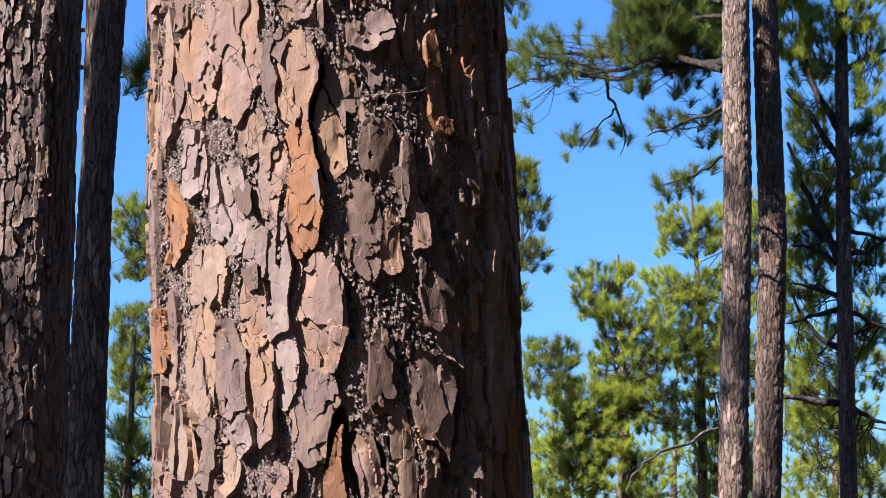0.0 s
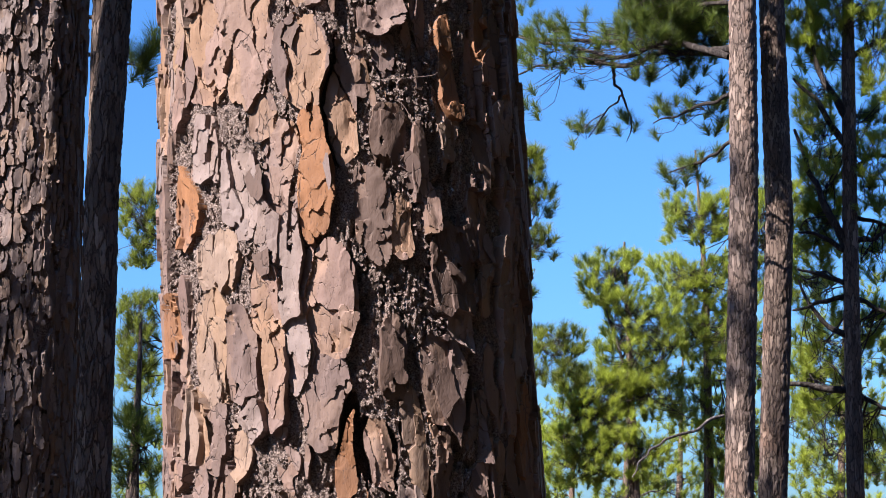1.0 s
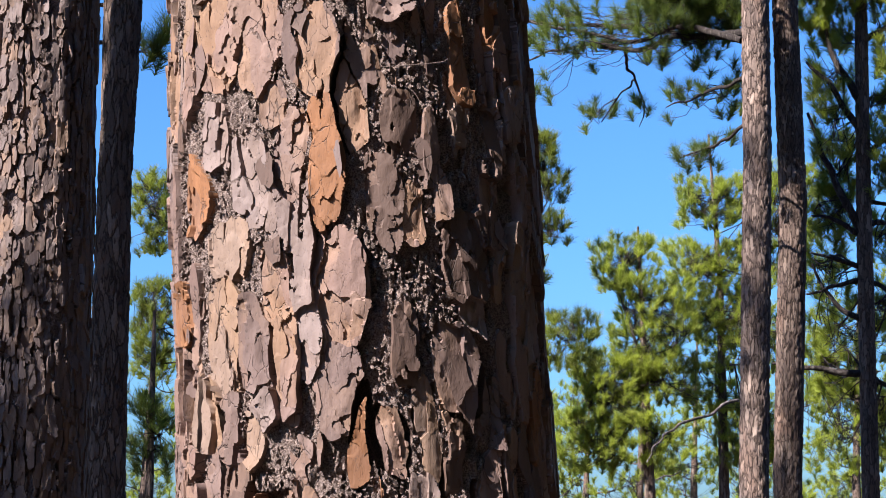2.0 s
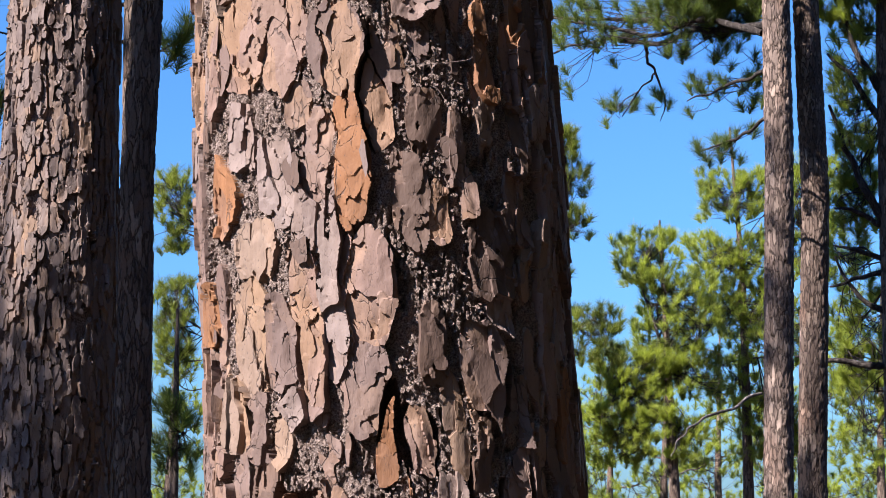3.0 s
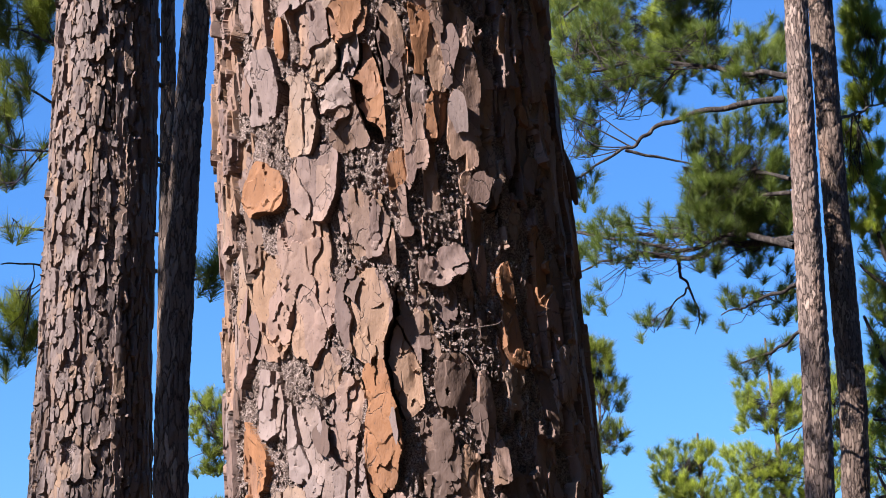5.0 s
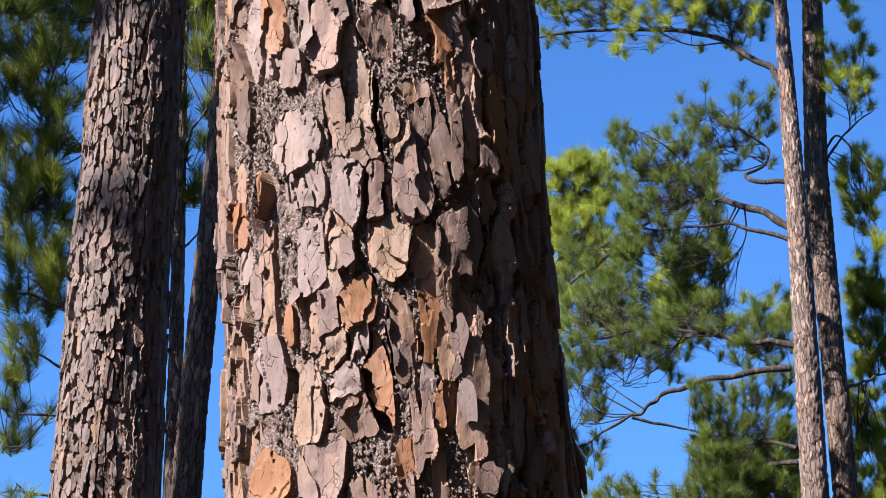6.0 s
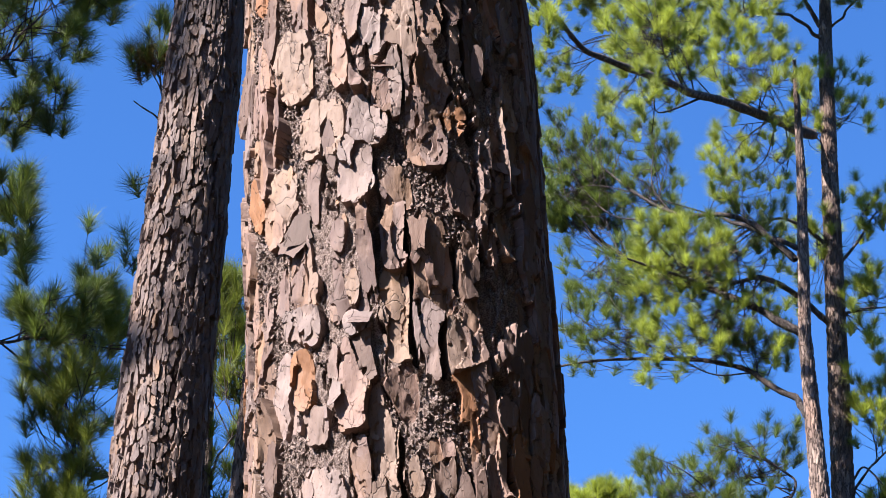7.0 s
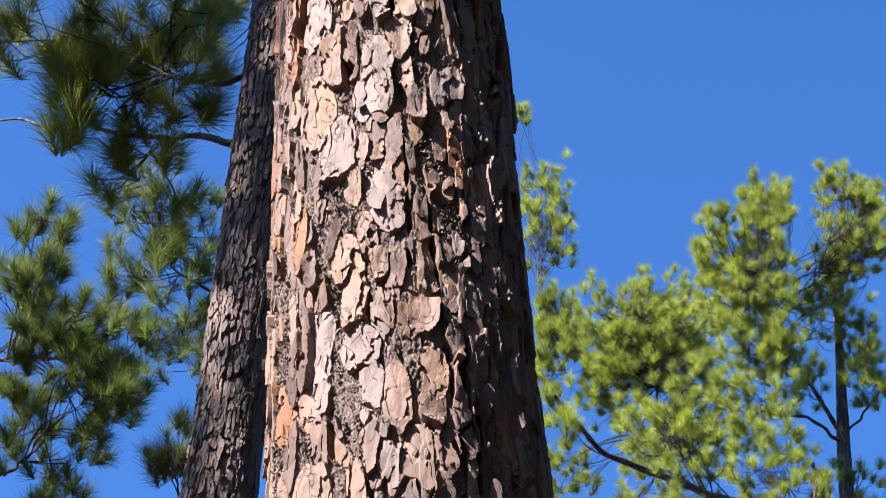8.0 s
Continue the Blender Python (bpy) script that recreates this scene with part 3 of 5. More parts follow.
HEROES_C = [
    (15.9, 3.536, 0.097, 0.175, "t"), (-4.5, 3.086, 0.067, 0.066, "y"), (-10.5, 3.424, 0.052, 0.050, "p"), (-33.3, 3.330, 0.045, 0.101, "o"),
    (2.9, 3.296, 0.061, 0.090, "t"), (-27.1, 3.113, 0.101, 0.111, "p"), (-32.3, 3.438, 0.101, 0.078, "p"), (16.0, 3.195, 0.054, 0.056, "t"),
    (11.4, 3.022, 0.060, 0.109, "g"), (-8.7, 3.016, 0.054, 0.109, "p"), (-28.5, 3.249, 0.060, 0.065, "p"), (-43.6, 3.023, 0.053, 0.095, "o"),
    (-45.2, 3.679, 0.070, 0.110, "t"), (-44.7, 3.317, 0.079, 0.139, "p"),
]
HEROES_D = [
    (6.6, 4.048, 0.061, 0.143, "y"), (-25.1, 3.843, 0.084, 0.123, "y"), (-6.3, 3.824, 0.070, 0.093, "p"), (-36.6, 3.989, 0.090, 0.148, "y"),
    (-15.3, 4.314, 0.084, 0.112, "p"), (-10.9, 3.730, 0.064, 0.153, "p"), (-57.3, 4.232, 0.104, 0.119, "o"), (-0.1, 4.181, 0.055, 0.141, "t"),
    (14.3, 3.814, 0.071, 0.159, "g"), (27.9, 3.708, 0.053, 0.096, "t"), (-42.7, 3.718, 0.068, 0.131, "y"),
]
HEROES_E = [
    (-3.0, 4.704, 0.086, 0.188, "p"), (-24.6, 4.865, 0.133, 0.181, "p"), (-7.0, 5.003, 0.091, 0.138, "p"), (-20.7, 4.538, 0.079, 0.113, "y"),
    (-15.8, 4.436, 0.062, 0.159, "t"), (8.4, 4.400, 0.081, 0.129, "t"), (-35.5, 4.997, 0.105, 0.191, "y"), (-36.1, 5.295, 0.093, 0.160, "p"),
    (-5.3, 5.133, 0.066, 0.117, "p"), (5.3, 5.186, 0.048, 0.146, "y"), (26.9, 5.042, 0.066, 0.114, "p"),
]


# loose flaps that stand off the trunk: way round, height, width, height, tone, lift, side that lifts (0 is towards larger ways round)
FLAPS = [
    (29.5, 2.532, 0.044, 0.064, "g", .02, 20), (-9.9, 3.424, 0.050, 0.050, "p", .035, -100), (48.8, 3.787, 0.084, 0.033, "p", .035, -20),
    (37.1, 4.199, 0.031, 0.126, "b", .025, 20), (39.0, 3.997, 0.028, 0.093, "g", .02, 20), (61.7, 3.398, 0.031, 0.041, "p", .02, 0),
    (23.2, 2.747, 0.025, 0.104, "g", .02, 10), (24.5, 2.655, 0.025, 0.083, "p", .018, 10), (23.2, 2.173, 0.024, 0.079, "b", .02, 10),
    (-19.6, 3.292, 0.030, 0.049, "p", .02, -60), (0.7, 3.959, 0.053, 0.050, "b", .03, -90), (-6.7, 4.690, 0.049, 0.093, "p", .025, -60),
    (-12.3, 4.965, 0.026, 0.033, "b", .02, -60), (-34.2, 3.631, 0.059, 0.081, "b", .02, 200), (-35.1, 3.617, 0.076, 0.091, "b", .018, -120),
    (-1.3, 2.168, 0.013, 0.078, "p", .012, 0),
]


def flap_piece(rng, s, z, w, h, base, lift, side):
    """A thin sheet of bark, fast on one side and standing off on the other."""
    ph = rng.uniform(0, 99, 2)
    turns = np.sort(rng.uniform(0, 0.9, 7) + np.arange(7)) * 2 * np.pi / 7
    far = rng.uniform(0.6, 1.2, 7)
    corners = np.stack([0.5 * w * far * np.cos(turns), 0.5 * h * far * np.sin(turns)], -1)
    u = np.arange(28) / 4.0
    k, f = u.astype(int), (u % 1)[:, None]
    rim = corners[k] * (1 - f) + corners[(k + 1) % 7] * f
    rim = rim * (1 + rng.uniform(-0.05, 0.05, (28, 1)) + 0.10 * np.sin(np.pi * f) * rng.choice((-1, 1), 7)[k][:, None])
    lean = np.array([math.cos(side), math.sin(side)])
    far = np.abs(rim @ lean).max()

    def height(xy):
        along = np.clip(xy @ lean / far, -1, 1)
        return base + 0.0012 * (vnoise(xy[:, 0] * 60 + ph[0], xy[:, 1] * 30 + ph[1], 5) - 0.5) + lift * (0.5 + 0.5 * along) ** 1.8

    return plate_mesh(GREAT, rim, s, z, (1.0, 0.8, 0.55, 0.28), height, 0.0018)


def build_great_pine():
    rng = np.random.RandomState(11)
    root = tree_root(-0.08, 3.36, "large old pine with flaking grey, tan and orange bark plates")
    reach = 1.7 * GREAT.ref
    heroes = HEROES_A + HEROES_B + HEROES_C + HEROES_D + HEROES_E
    seeds = scatter_seeds(rng, (-reach, reach), (1.4, 5.7), 0.043, 0.112, 0.05)
    s1 = np.r_[np.arange(-reach, -0.44, 0.0034), np.arange(-0.44, 0.28, 0.0018), np.arange(0.28, reach, 0.0024)]
    z1 = [1.45]
    while z1[-1] < 5.66:
        z1.append(z1[-1] + 0.0019 + 0.0006 * (z1[-1] - 1.45))
    z1 = np.array(z1)
    field = bark_field(GREAT, rng, s1, z1, heroes, 0.046, 0.122, 0.016, 0.0068, 0.010, 0.0098, crumble, seeds, 1.24)
    cols = np.linspace(-np.pi, np.pi, 160, endpoint=False) * GREAT.ref
    core = stem_mesh(GREAT, cols, rows_between(-0.15, 19.0, 1.45, 5.7, 0.06, 0.12), lambda s, z: np.where((z > 1.44) & (z < 5.71) & (np.abs(s) < reach - 0.02), -0.045, 0.03 * (fbm(s * 30, z * 11, 3, 3) - 0.5)))
    trunk = part("trunk", mesh_from("trunk", *joined([core, patch(field[0], field[1][field[2] < 0])])), CRUMB, None, "thick upright pine trunk with crumbling furrowed bark")
    trunk.data.materials.append(BASE_BARK)
    trunk.data.materials.append(CRACK_SHADED)
    inner = np.r_[np.ones(len(core[1])), np.where(field[2][field[2] < 0] == -2, 2, 0)].astype(np.int32)
    trunk.data.polygons.foreach_set("material_index", inner)
    under(trunk, root)
    keys = "ggtgptgybbtgyo"
    across = len(s1) - 1

    def cell(s, z):
        return np.clip(np.searchsorted(z1, z) - 1, 0, len(z1) - 2), np.clip(np.searchsorted(s1, s) - 1, 0, across - 1)

    def bare(s, z):
        """0 on crumbling bark, 9 on plates."""
        i, j = cell(s, z)
        return np.where(field[2][i * across + j] == -1, 0.0, 9.0)

    dress(field, root, trunk, lambda tone: PLATES[tone or keys[rng.randint(len(keys))]], 284, lambda s, z: abs(s + 0.08) / 0.5 + max(0.0, abs(z - 2.7) - 0.9))
    for a, z, w, h, tone, lift, side in FLAPS:
        s = radians(a) * GREAT.ref
        under(part("bark_plate", crisp("bark_plate", *flap_piece(rng, s, z, w, h, field[6][cell(s, z)] + 0.002, lift, radians(side))), PLATES[tone]), root).parent = trunk
    made = 0
    while made < 45:
        s, z = rng.uniform(-0.36, 0.30), rng.uniform(1.6, 5.3)
        if bare(s, z) == 9.0:
            small = rng.uniform(0.6, 1.25)
            under(part("bark_flake", crisp("bark_flake", *flap_piece(rng, s, z, 0.036 * small, 0.062 * small * rng.uniform(0.6, 1.6), field[6][cell(s, z)] + 0.001, rng.uniform(0.004, 0.015), rng.normal(-0.8, 0.9))), PLATES["ggptgb"[rng.randint(6)]]), root).parent = trunk
            made += 1
    ob = under(part("bark_grit", mesh_from("bark_grit", *chips(GREAT, rng, 8000, (-0.42, 0.55 * GREAT.ref), (1.5, 5.2), 0.0040, 0.0026, bare), False), CRUMB), root)
    ob.parent = trunk
    tagged(ob, kind="stuff")
    stub = spline([GREAT.at(np.array([1.50 * GREAT.ref]), np.array([2.70]), np.array([-0.02]))[0], GREAT.at(np.array([1.53 * GREAT.ref]), np.array([2.63]), np.array([0.012]))[0], GREAT.at(np.array([1.56 * GREAT.ref]), np.array([2.575]), np.array([0.024]))[0]], 5)
    under(part("bark_splinter", mesh_from("bark_splinter", *tube(stub, np.array([0.02, 0.018, 0.016, 0.015, 0.014, 0.013, 0.012, 0.010, 0.008, 0.006, 0.003]), 7)), PLATES["b"], None, "dark splinter of bark standing off the trunk"), root).parent = trunk
    return root, trunk


def fallen_needle(points):
    """A dry needle caught on the bark, given by ways round, heights and relief."""
    line = spline([GREAT.at(np.array([radians(a) * GREAT.ref]), np.array([z]), np.array([h]))[0] for a, z, h in points], 5)
    ob = part("fallen_needle", mesh_from("fallen_needle", *tube(line, np.full(len(line), 0.0006), 4)), PLATES["p"])
    tagged(ob, "dry pale pine needle caught on the bark", "needle", "needles caught on the bark")


great_root, great_trunk = build_great_pine()

# unseen crown added high overhead, to keep sky light off the trunk
def unseen_great_crown():
    rng = np.random.RandomState(3)
    crown = Crown(great_root, 45, 0.22, 0.016, 40, 1.6, NEEDLES_SHADED, 0.3)
    for k in range(14):
        z, a = 12.6 + 0.45 * k, 2.4 * k
        far = (4.2 - 0.2 * k) * rng.uniform(0.8, 1.1)
        x0, y0 = -0.70 - 0.045 * (z - 12.6), 3.13 - 0.015 * (z - 12.6)
        tip = (x0 + far * math.cos(a), y0 + far * math.sin(a), z + 0.7)
        crown.limb((x0, y0, z), (x0 + 0.5 * far * math.cos(a), y0 + 0.5 * far * math.sin(a), z + 0.2), tip)
        crown.spray((x0 + 0.8 * far * math.cos(a), y0 + 0.8 * far * math.sin(a), z + 0.6), 0.36 * far, 0.45, 0.9)
        crown.spray((x0 + 0.45 * far * math.cos(a), y0 + 0.45 * far * math.sin(a), z + 0.4), 0.3 * far, 0.35, 0.6)
    crown.build()


fallen_needle([(19, 2.28, 0.014), (21.5, 2.27, 0.018), (24, 2.24, 0.02), (25.5, 2.21, 0.014)])
fallen_needle([(12, 2.308, 0.014), (20, 2.312, 0.02), (30, 2.322, 0.02), (33, 2.33, 0.016)])


# ---- needles, twigs and limbs ----
def needle_bunches(rng, centres, ways, length, count, width):
    """Thin needles fanning out round the ends of twigs: points and triangles."""
    n = len(centres)
    d = rng.normal(size=(n, count, 3))
    d /= np.linalg.norm(d, axis=2, keepdims=True)
    d = d * 0.85 + ways[:, None] * 0.75 + np.array([0, 0, 0.25])
    d /= np.linalg.norm(d, axis=2, keepdims=True)
    size = length * rng.uniform(0.65, 1.15, (n, count, 1))
    start = centres[:, None] - ways[:, None] * rng.uniform(0, 0.7, (n, count, 1)) * length
    side = np.cross(d, rng.normal(size=(n, count, 3)))
    side *= width / (np.linalg.norm(side, axis=2, keepdims=True) + 1e-9)
    droop = np.array([0, 0, -1.0]) * size * rng.uniform(0.0, 0.16, (n, count, 1))
    tri = np.stack([start - side / 2, start + side / 2, start + d * size + droop], 2).reshape(-1, 3)
    return tri, np.arange(len(tri)).reshape(-1, 3)


class Crown:
    """Collects the limbs and sprays of one tree, then builds them as its parts."""

    def __init__(self, root, seed, needle=0.15, width=0.0034, count=60, thick=1.0, material=None, space=0.18, bare=False, bark=None):
        self.root, self.rng = root, np.random.RandomState(seed)
        self.needle, self.width, self.count, self.thick, self.material, self.space = needle, width, count, thick, material or NEEDLES, space
        self.bare, self.limbs, self.bark = bare, [], bark or LIMB_BARK

    def limb(self, *points, r=0.0):
        line = spline(points, 2 if self.bare else 4)
        jit = self.rng.normal(0, 0.013, line.shape)
        jit *= min(1.0, 0.7 * np.linalg.norm(line[-1] - line[0]))
        jit[0] = 0
        line = spline(line + jit, 2 if self.bare else 4)
        far = np.linalg.norm(line[-1] - line[0])
        r0 = r or self.thick * (0.008 + 0.0075 * far)
        radii = np.linspace(r0, 0.3 * r0, len(line)) * self.rng.uniform(0.88, 1.12, len(line))
        self.limbs.append([line, radii, [], [], []])

    def spray(self, centre, rx, rz, dense):
        """A cloud of needle bunches on a branchlet of the nearest limb."""
        rng, centre = self.rng, np.array(centre)
        best = min(range(len(self.limbs)), key=lambda k: np.linalg.norm(self.limbs[k][0] - centre, axis=1).min())
        line, radii, twigs, ends, ways = self.limbs[best]
        n = max(2, int(round(dense * 1.9 * (rx + 0.03) * (rz + 0.03) * 4 / self.space**2)))
        arms = min(6, max(1, n // 6))
        for _ in range(arms):
            goal = centre + rng.normal(0, 0.42, 3) * (rx, rx * 0.7, rz)
            k2 = int(np.linalg.norm(line - goal, axis=1).argmin() * rng.uniform(0.6, 1.0))
            a = line[k2]
            far = np.linalg.norm(goal - a)
            mid = (a + goal) / 2 + rng.normal(0, 0.10, 3) * far + (0, 0, -0.06 * far)
            arm = spline([a, mid, goal], 6)
            twigs.append(tube(arm, np.linspace(min(radii[k2] * 0.7, 0.005 + 0.005 * far), 0.0035, len(arm)) , 4))
            for _ in range(max(1, round(n / arms))):
                p = centre + rng.uniform(-1, 1, 3) * (rx, rx * 0.8, rz)
                b = arm[rng.randint(len(arm) // 2, len(arm))]
                hop = np.linalg.norm(p - b)
                bend = (b + p) / 2 + rng.normal(0, 0.12, 3) * hop - (0, 0, 0.12 * hop)
                small = spline([b, bend, p], 2)
                twigs.append(tube(small, np.linspace(0.0042, 0.0028, len(small)), 3))
                w = small[-1] - small[-2] + (0, 0, 0.45 * hop)
                ends.append(p)
                ways.append(w / (np.linalg.norm(w) + 1e-9))

    def build(self):
        for line, radii, twigs, ends, ways in self.limbs:
            ob = under(part("limb", mesh_from("limb", *tube(line, radii, 4 if self.bare else 6)), self.bark), self.root)
            if twigs and not self.bare:
                tw = under(part("twig_work", mesh_from("twig_work", *joined(twigs)), TWIG_BARK), self.root)
                tw.parent = ob
                tagged(tw, kind="stuff")
            if ends:
                v, f = needle_bunches(self.rng, np.array(ends), np.array(ways), self.needle, self.count, self.width)
                nd = under(part("needles", mesh_from("needles", v, f, False), self.material), self.root)
                nd.parent = ob
                tagged(nd, kind="stuff")


def far_relief(scale, deep):
    def relief(s, z):
        one, two, tag = cellular(s * 30 * scale + 0.8 * fbm(s * 20, z * 9, 1, 2), z * 7 * scale, 2)
        return deep * (np.clip((two - one) * 3.2, 0, 1) * (0.6 + 0.5 * tag) - 0.5) + 0.5 * deep * (fbm(s * 90, z * 50, 5, 3) - 0.5)

    return relief


def small_pine(label, nodes, deep, fine, dense0, dense1, material=None, scale=1.0, coarse=0.15, sunk=0.0):
    """A pine with a straight trunk; its crown is added to it."""
    stem = Stem(nodes)
    root = tree_root(nodes[0][0], nodes[0][1], label)
    rough = far_relief(scale, deep)
    cols = np.linspace(0, 2 * np.pi * stem.ref, max(14, int(2 * np.pi * stem.ref / fine)), endpoint=False) + np.pi * stem.ref
    trunk = part("trunk", mesh_from("trunk", *stem_mesh(stem, cols, rows_between(nodes[0][2], nodes[-1][2], dense0, dense1, fine, coarse), lambda s, z: rough(s, z) - sunk)), material or FAR_BARK)
    under(trunk, root)
    return stem, root, trunk


def side_crumbs(s, z):
    crack = np.abs(fbm(s * 24, z * 5, 6, 3) - 0.5)
    return np.clip(1.5 - crack / 0.011, 0, 1), -0.010 + 0.012 * (fbm(s * 60, z * 25, 2, 3) - 0.5)


def clad(stem, root, trunk, seed, z_range, w, h, single, material):
    """Lays scaly bark on a slender trunk; the lowest plates in sight are parts, the rest one part."""
    rng = np.random.RandomState(seed)
    reach = 0.62 * np.pi * stem.ref
    field = bark_field(stem, rng, np.arange(-reach, reach, 0.004), np.arange(*z_range, 0.005), [], w, h, 0.011, 0.0045, 0.009, 0.0058, side_crumbs, scatter_seeds(rng, (-reach, reach), z_range, w, h, 0.06), 1.25)
    dress(field, root, trunk, lambda tone: material, single, lambda s, z: z)
    ob = under(part("bark_grit", mesh_from("bark_grit", *patch(field[0], field[1][field[2] < 0])), SIDE_CRUMB), root)
    ob.parent = trunk
    tagged(ob, kind="stuff")
# ---- slender pine close by ----
stem, root, trunk = small_pine("tall slender pine with rough scaly grey bark", [(-1.29, 5.9, -0.1, 0.23), (-1.28, 5.9, 0.5, 0.185), (-1.26, 5.9, 2.0, 0.172), (-1.23, 5.9, 4.0, 0.148), (-1.15, 5.9, 6.3, 0.124), (-1.09, 5.9, 8.5, 0.138), (-1.0, 5.9, 13, 0.06)], 0.004, 0.05, 1.7, 9.0, SIDE_CRUMB, sunk=0.03)
clad(stem, root, trunk, 21, (1.6, 8.8), 0.034, 0.062, 290, SIDE_BARK)
crown = Crown(root, 31, 0.196, 0.00367, 200, 0.9, NEEDLES_FAR, 0.197)
crown.limb((-1.15, 5.90, 8.13), (-1.43, 5.90, 8.04), (-1.69, 5.90, 8.19), (-2.08, 5.90, 8.38))
crown.spray((-2.13, 6.00, 8.54), 0.26, 0.17, 1.80)
crown.spray((-1.60, 6.00, 8.49), 0.27, 0.20, 1.90)
crown.spray((-1.97, 6.00, 8.09), 0.15, 0.28, 1.80)
crown.spray((-1.58, 6.00, 8.13), 0.25, 0.16, 1.60)
crown.limb((-1.16, 5.90, 7.66), (-1.43, 6.00, 7.81), (-1.85, 6.20, 8.06), (-2.48, 6.50, 8.47))
crown.spray((-1.73, 6.20, 7.92), 0.22, 0.19, 0.80)
# upper limbs out of view, added on the sun's side to shade the trunk
for k in range(9):
    z, a = 8.6 + 0.5 * k, radians(240 + 47 * ((k * 2) % 5 - 2))
    far = 1.9 - 0.12 * k
    crown.limb((-1.06, 5.9, z), (-1.06 + 0.5 * far * math.sin(a), 5.9 + 0.5 * far * math.cos(a), z + 0.1), (-1.06 + far * math.sin(a), 5.9 + far * math.cos(a), z + 0.5))
    crown.spray((-1.06 + 0.75 * far * math.sin(a), 5.9 + 0.75 * far * math.cos(a), z + 0.35), 0.5, 0.3, 0.8)
crown.build()

unseen_great_crown()

# ---- thin pines behind it ----
stem, root, trunk = small_pine("thin pine with weathered grey-brown bark", [(-1.83, 10.6, -0.1, 0.12), (-1.84, 10.6, 2.0, 0.1), (-1.83, 10.6, 3.5, 0.085), (-1.76, 10.6, 5.0, 0.076), (-1.68, 10.6, 6.2, 0.07), (-1.45, 10.6, 10.5, 0.045), (-1.4, 10.6, 12.5, 0.02)], 0.012, 0.011, 1.6, 11.0)
crown = Crown(root, 32, 0.17, 0.00343, 126, 0.8, NEEDLES, 0.166)
crown.limb((-2.03, 10.60, 10.62), (-2.20, 10.40, 10.66), (-2.48, 10.20, 10.75), (-2.78, 10.00, 10.99))
crown.spray((-2.63, 10.20, 11.37), 0.43, 0.27, 1.20)
crown.spray((-2.38, 10.20, 10.90), 0.23, 0.30, 1.40)
crown.spray((-2.70, 10.20, 10.76), 0.21, 0.25, 1.00)
crown.spray((-2.34, 10.20, 10.19), 0.24, 0.26, 1.00)
crown.limb((-1.98, 10.60, 8.91), (-2.25, 10.60, 9.09), (-2.37, 10.60, 9.31), (-2.46, 10.60, 9.49))
crown.spray((-2.41, 10.60, 9.48), 0.17, 0.12, 1.60)
crown.spray((-2.32, 10.60, 9.74), 0.09, 0.11, 1.30)
crown.limb((-2.06, 10.60, 8.49), (-2.31, 10.60, 8.92), (-2.50, 10.60, 9.09))
crown.spray((-2.38, 10.60, 8.50), 0.11, 0.12, 0.70)
crown.spray((-2.45, 10.60, 10.54), 0.21, 0.22, 1.10)
crown.limb((-1.94, 10.60, 9.98), (-2.20, 10.60, 10.41), (-2.48, 10.60, 10.62))
crown.spray((-2.37, 10.60, 7.95), 0.14, 0.14, 0.40)
crown.build()
crown = Crown(root, 46, 0.16, 0.0034, 110, 0.7, NEEDLES_RUST, 0.15)
crown.limb((-2.06, 10.60, 8.70), (-2.28, 10.60, 9.02), (-2.42, 10.60, 9.40))
crown.spray((-2.42, 10.60, 9.42), 0.13, 0.10, 1.60)
crown.build()
stem, root, trunk = small_pine("young pine with a thin pale trunk and long bare limbs", [(-2.2, 12.5, -0.1, 0.065), (-2.2, 12.5, 6.0, 0.047), (-2.23, 12.5, 8.0, 0.036), (-2.2, 12.5, 10.2, 0.015)], 0.006, 0.014, 1.6, 10.0)
crown = Crown(root, 33, 0.17, 0.00416, 136, 0.9, NEEDLES_FAR, 0.14)
crown.limb((-2.19, 12.50, 6.61), (-2.09, 12.50, 6.73), (-1.94, 12.30, 6.81))
crown.limb((-2.23, 12.50, 7.26), (-2.09, 12.40, 7.51), (-1.89, 12.30, 7.66))
crown.spray((-2.11, 12.50, 8.69), 0.11, 0.23, 1.60)
crown.spray((-2.08, 12.50, 8.06), 0.11, 0.39, 1.00)
crown.spray((-2.08, 12.50, 7.34), 0.10, 0.25, 0.50)
crown.limb((-2.21, 12.50, 6.53), (-2.56, 12.30, 7.35), (-2.83, 12.00, 7.14), (-3.20, 12.00, 7.60))
crown.spray((-3.07, 12.00, 7.84), 0.34, 0.21, 1.10)
crown.spray((-3.11, 12.00, 7.39), 0.30, 0.33, 0.90)
crown.spray((-3.03, 12.50, 8.65), 0.20, 0.25, 1.40)
crown.limb((-2.20, 12.50, 6.18), (-2.67, 12.30, 6.62), (-3.06, 12.00, 6.75), (-3.38, 12.00, 7.07))
crown.spray((-3.08, 12.00, 6.79), 0.27, 0.27, 0.90)
crown.spray((-2.99, 12.00, 6.34), 0.25, 0.21, 0.70)
crown.spray((-2.15, 12.50, 7.07), 0.08, 0.10, 1.00)
crown.limb((-2.20, 12.50, 5.91), (-2.57, 12.00, 5.90), (-2.93, 12.00, 6.10), (-3.30, 12.00, 6.18))
crown.spray((-3.02, 12.00, 6.41), 0.20, 0.34, 0.90)
crown.spray((-3.06, 12.00, 6.99), 0.18, 0.24, 0.80)
crown.limb((-2.20, 12.50, 5.39), (-2.52, 12.30, 5.57), (-2.85, 12.00, 5.67), (-3.18, 12.00, 5.87))
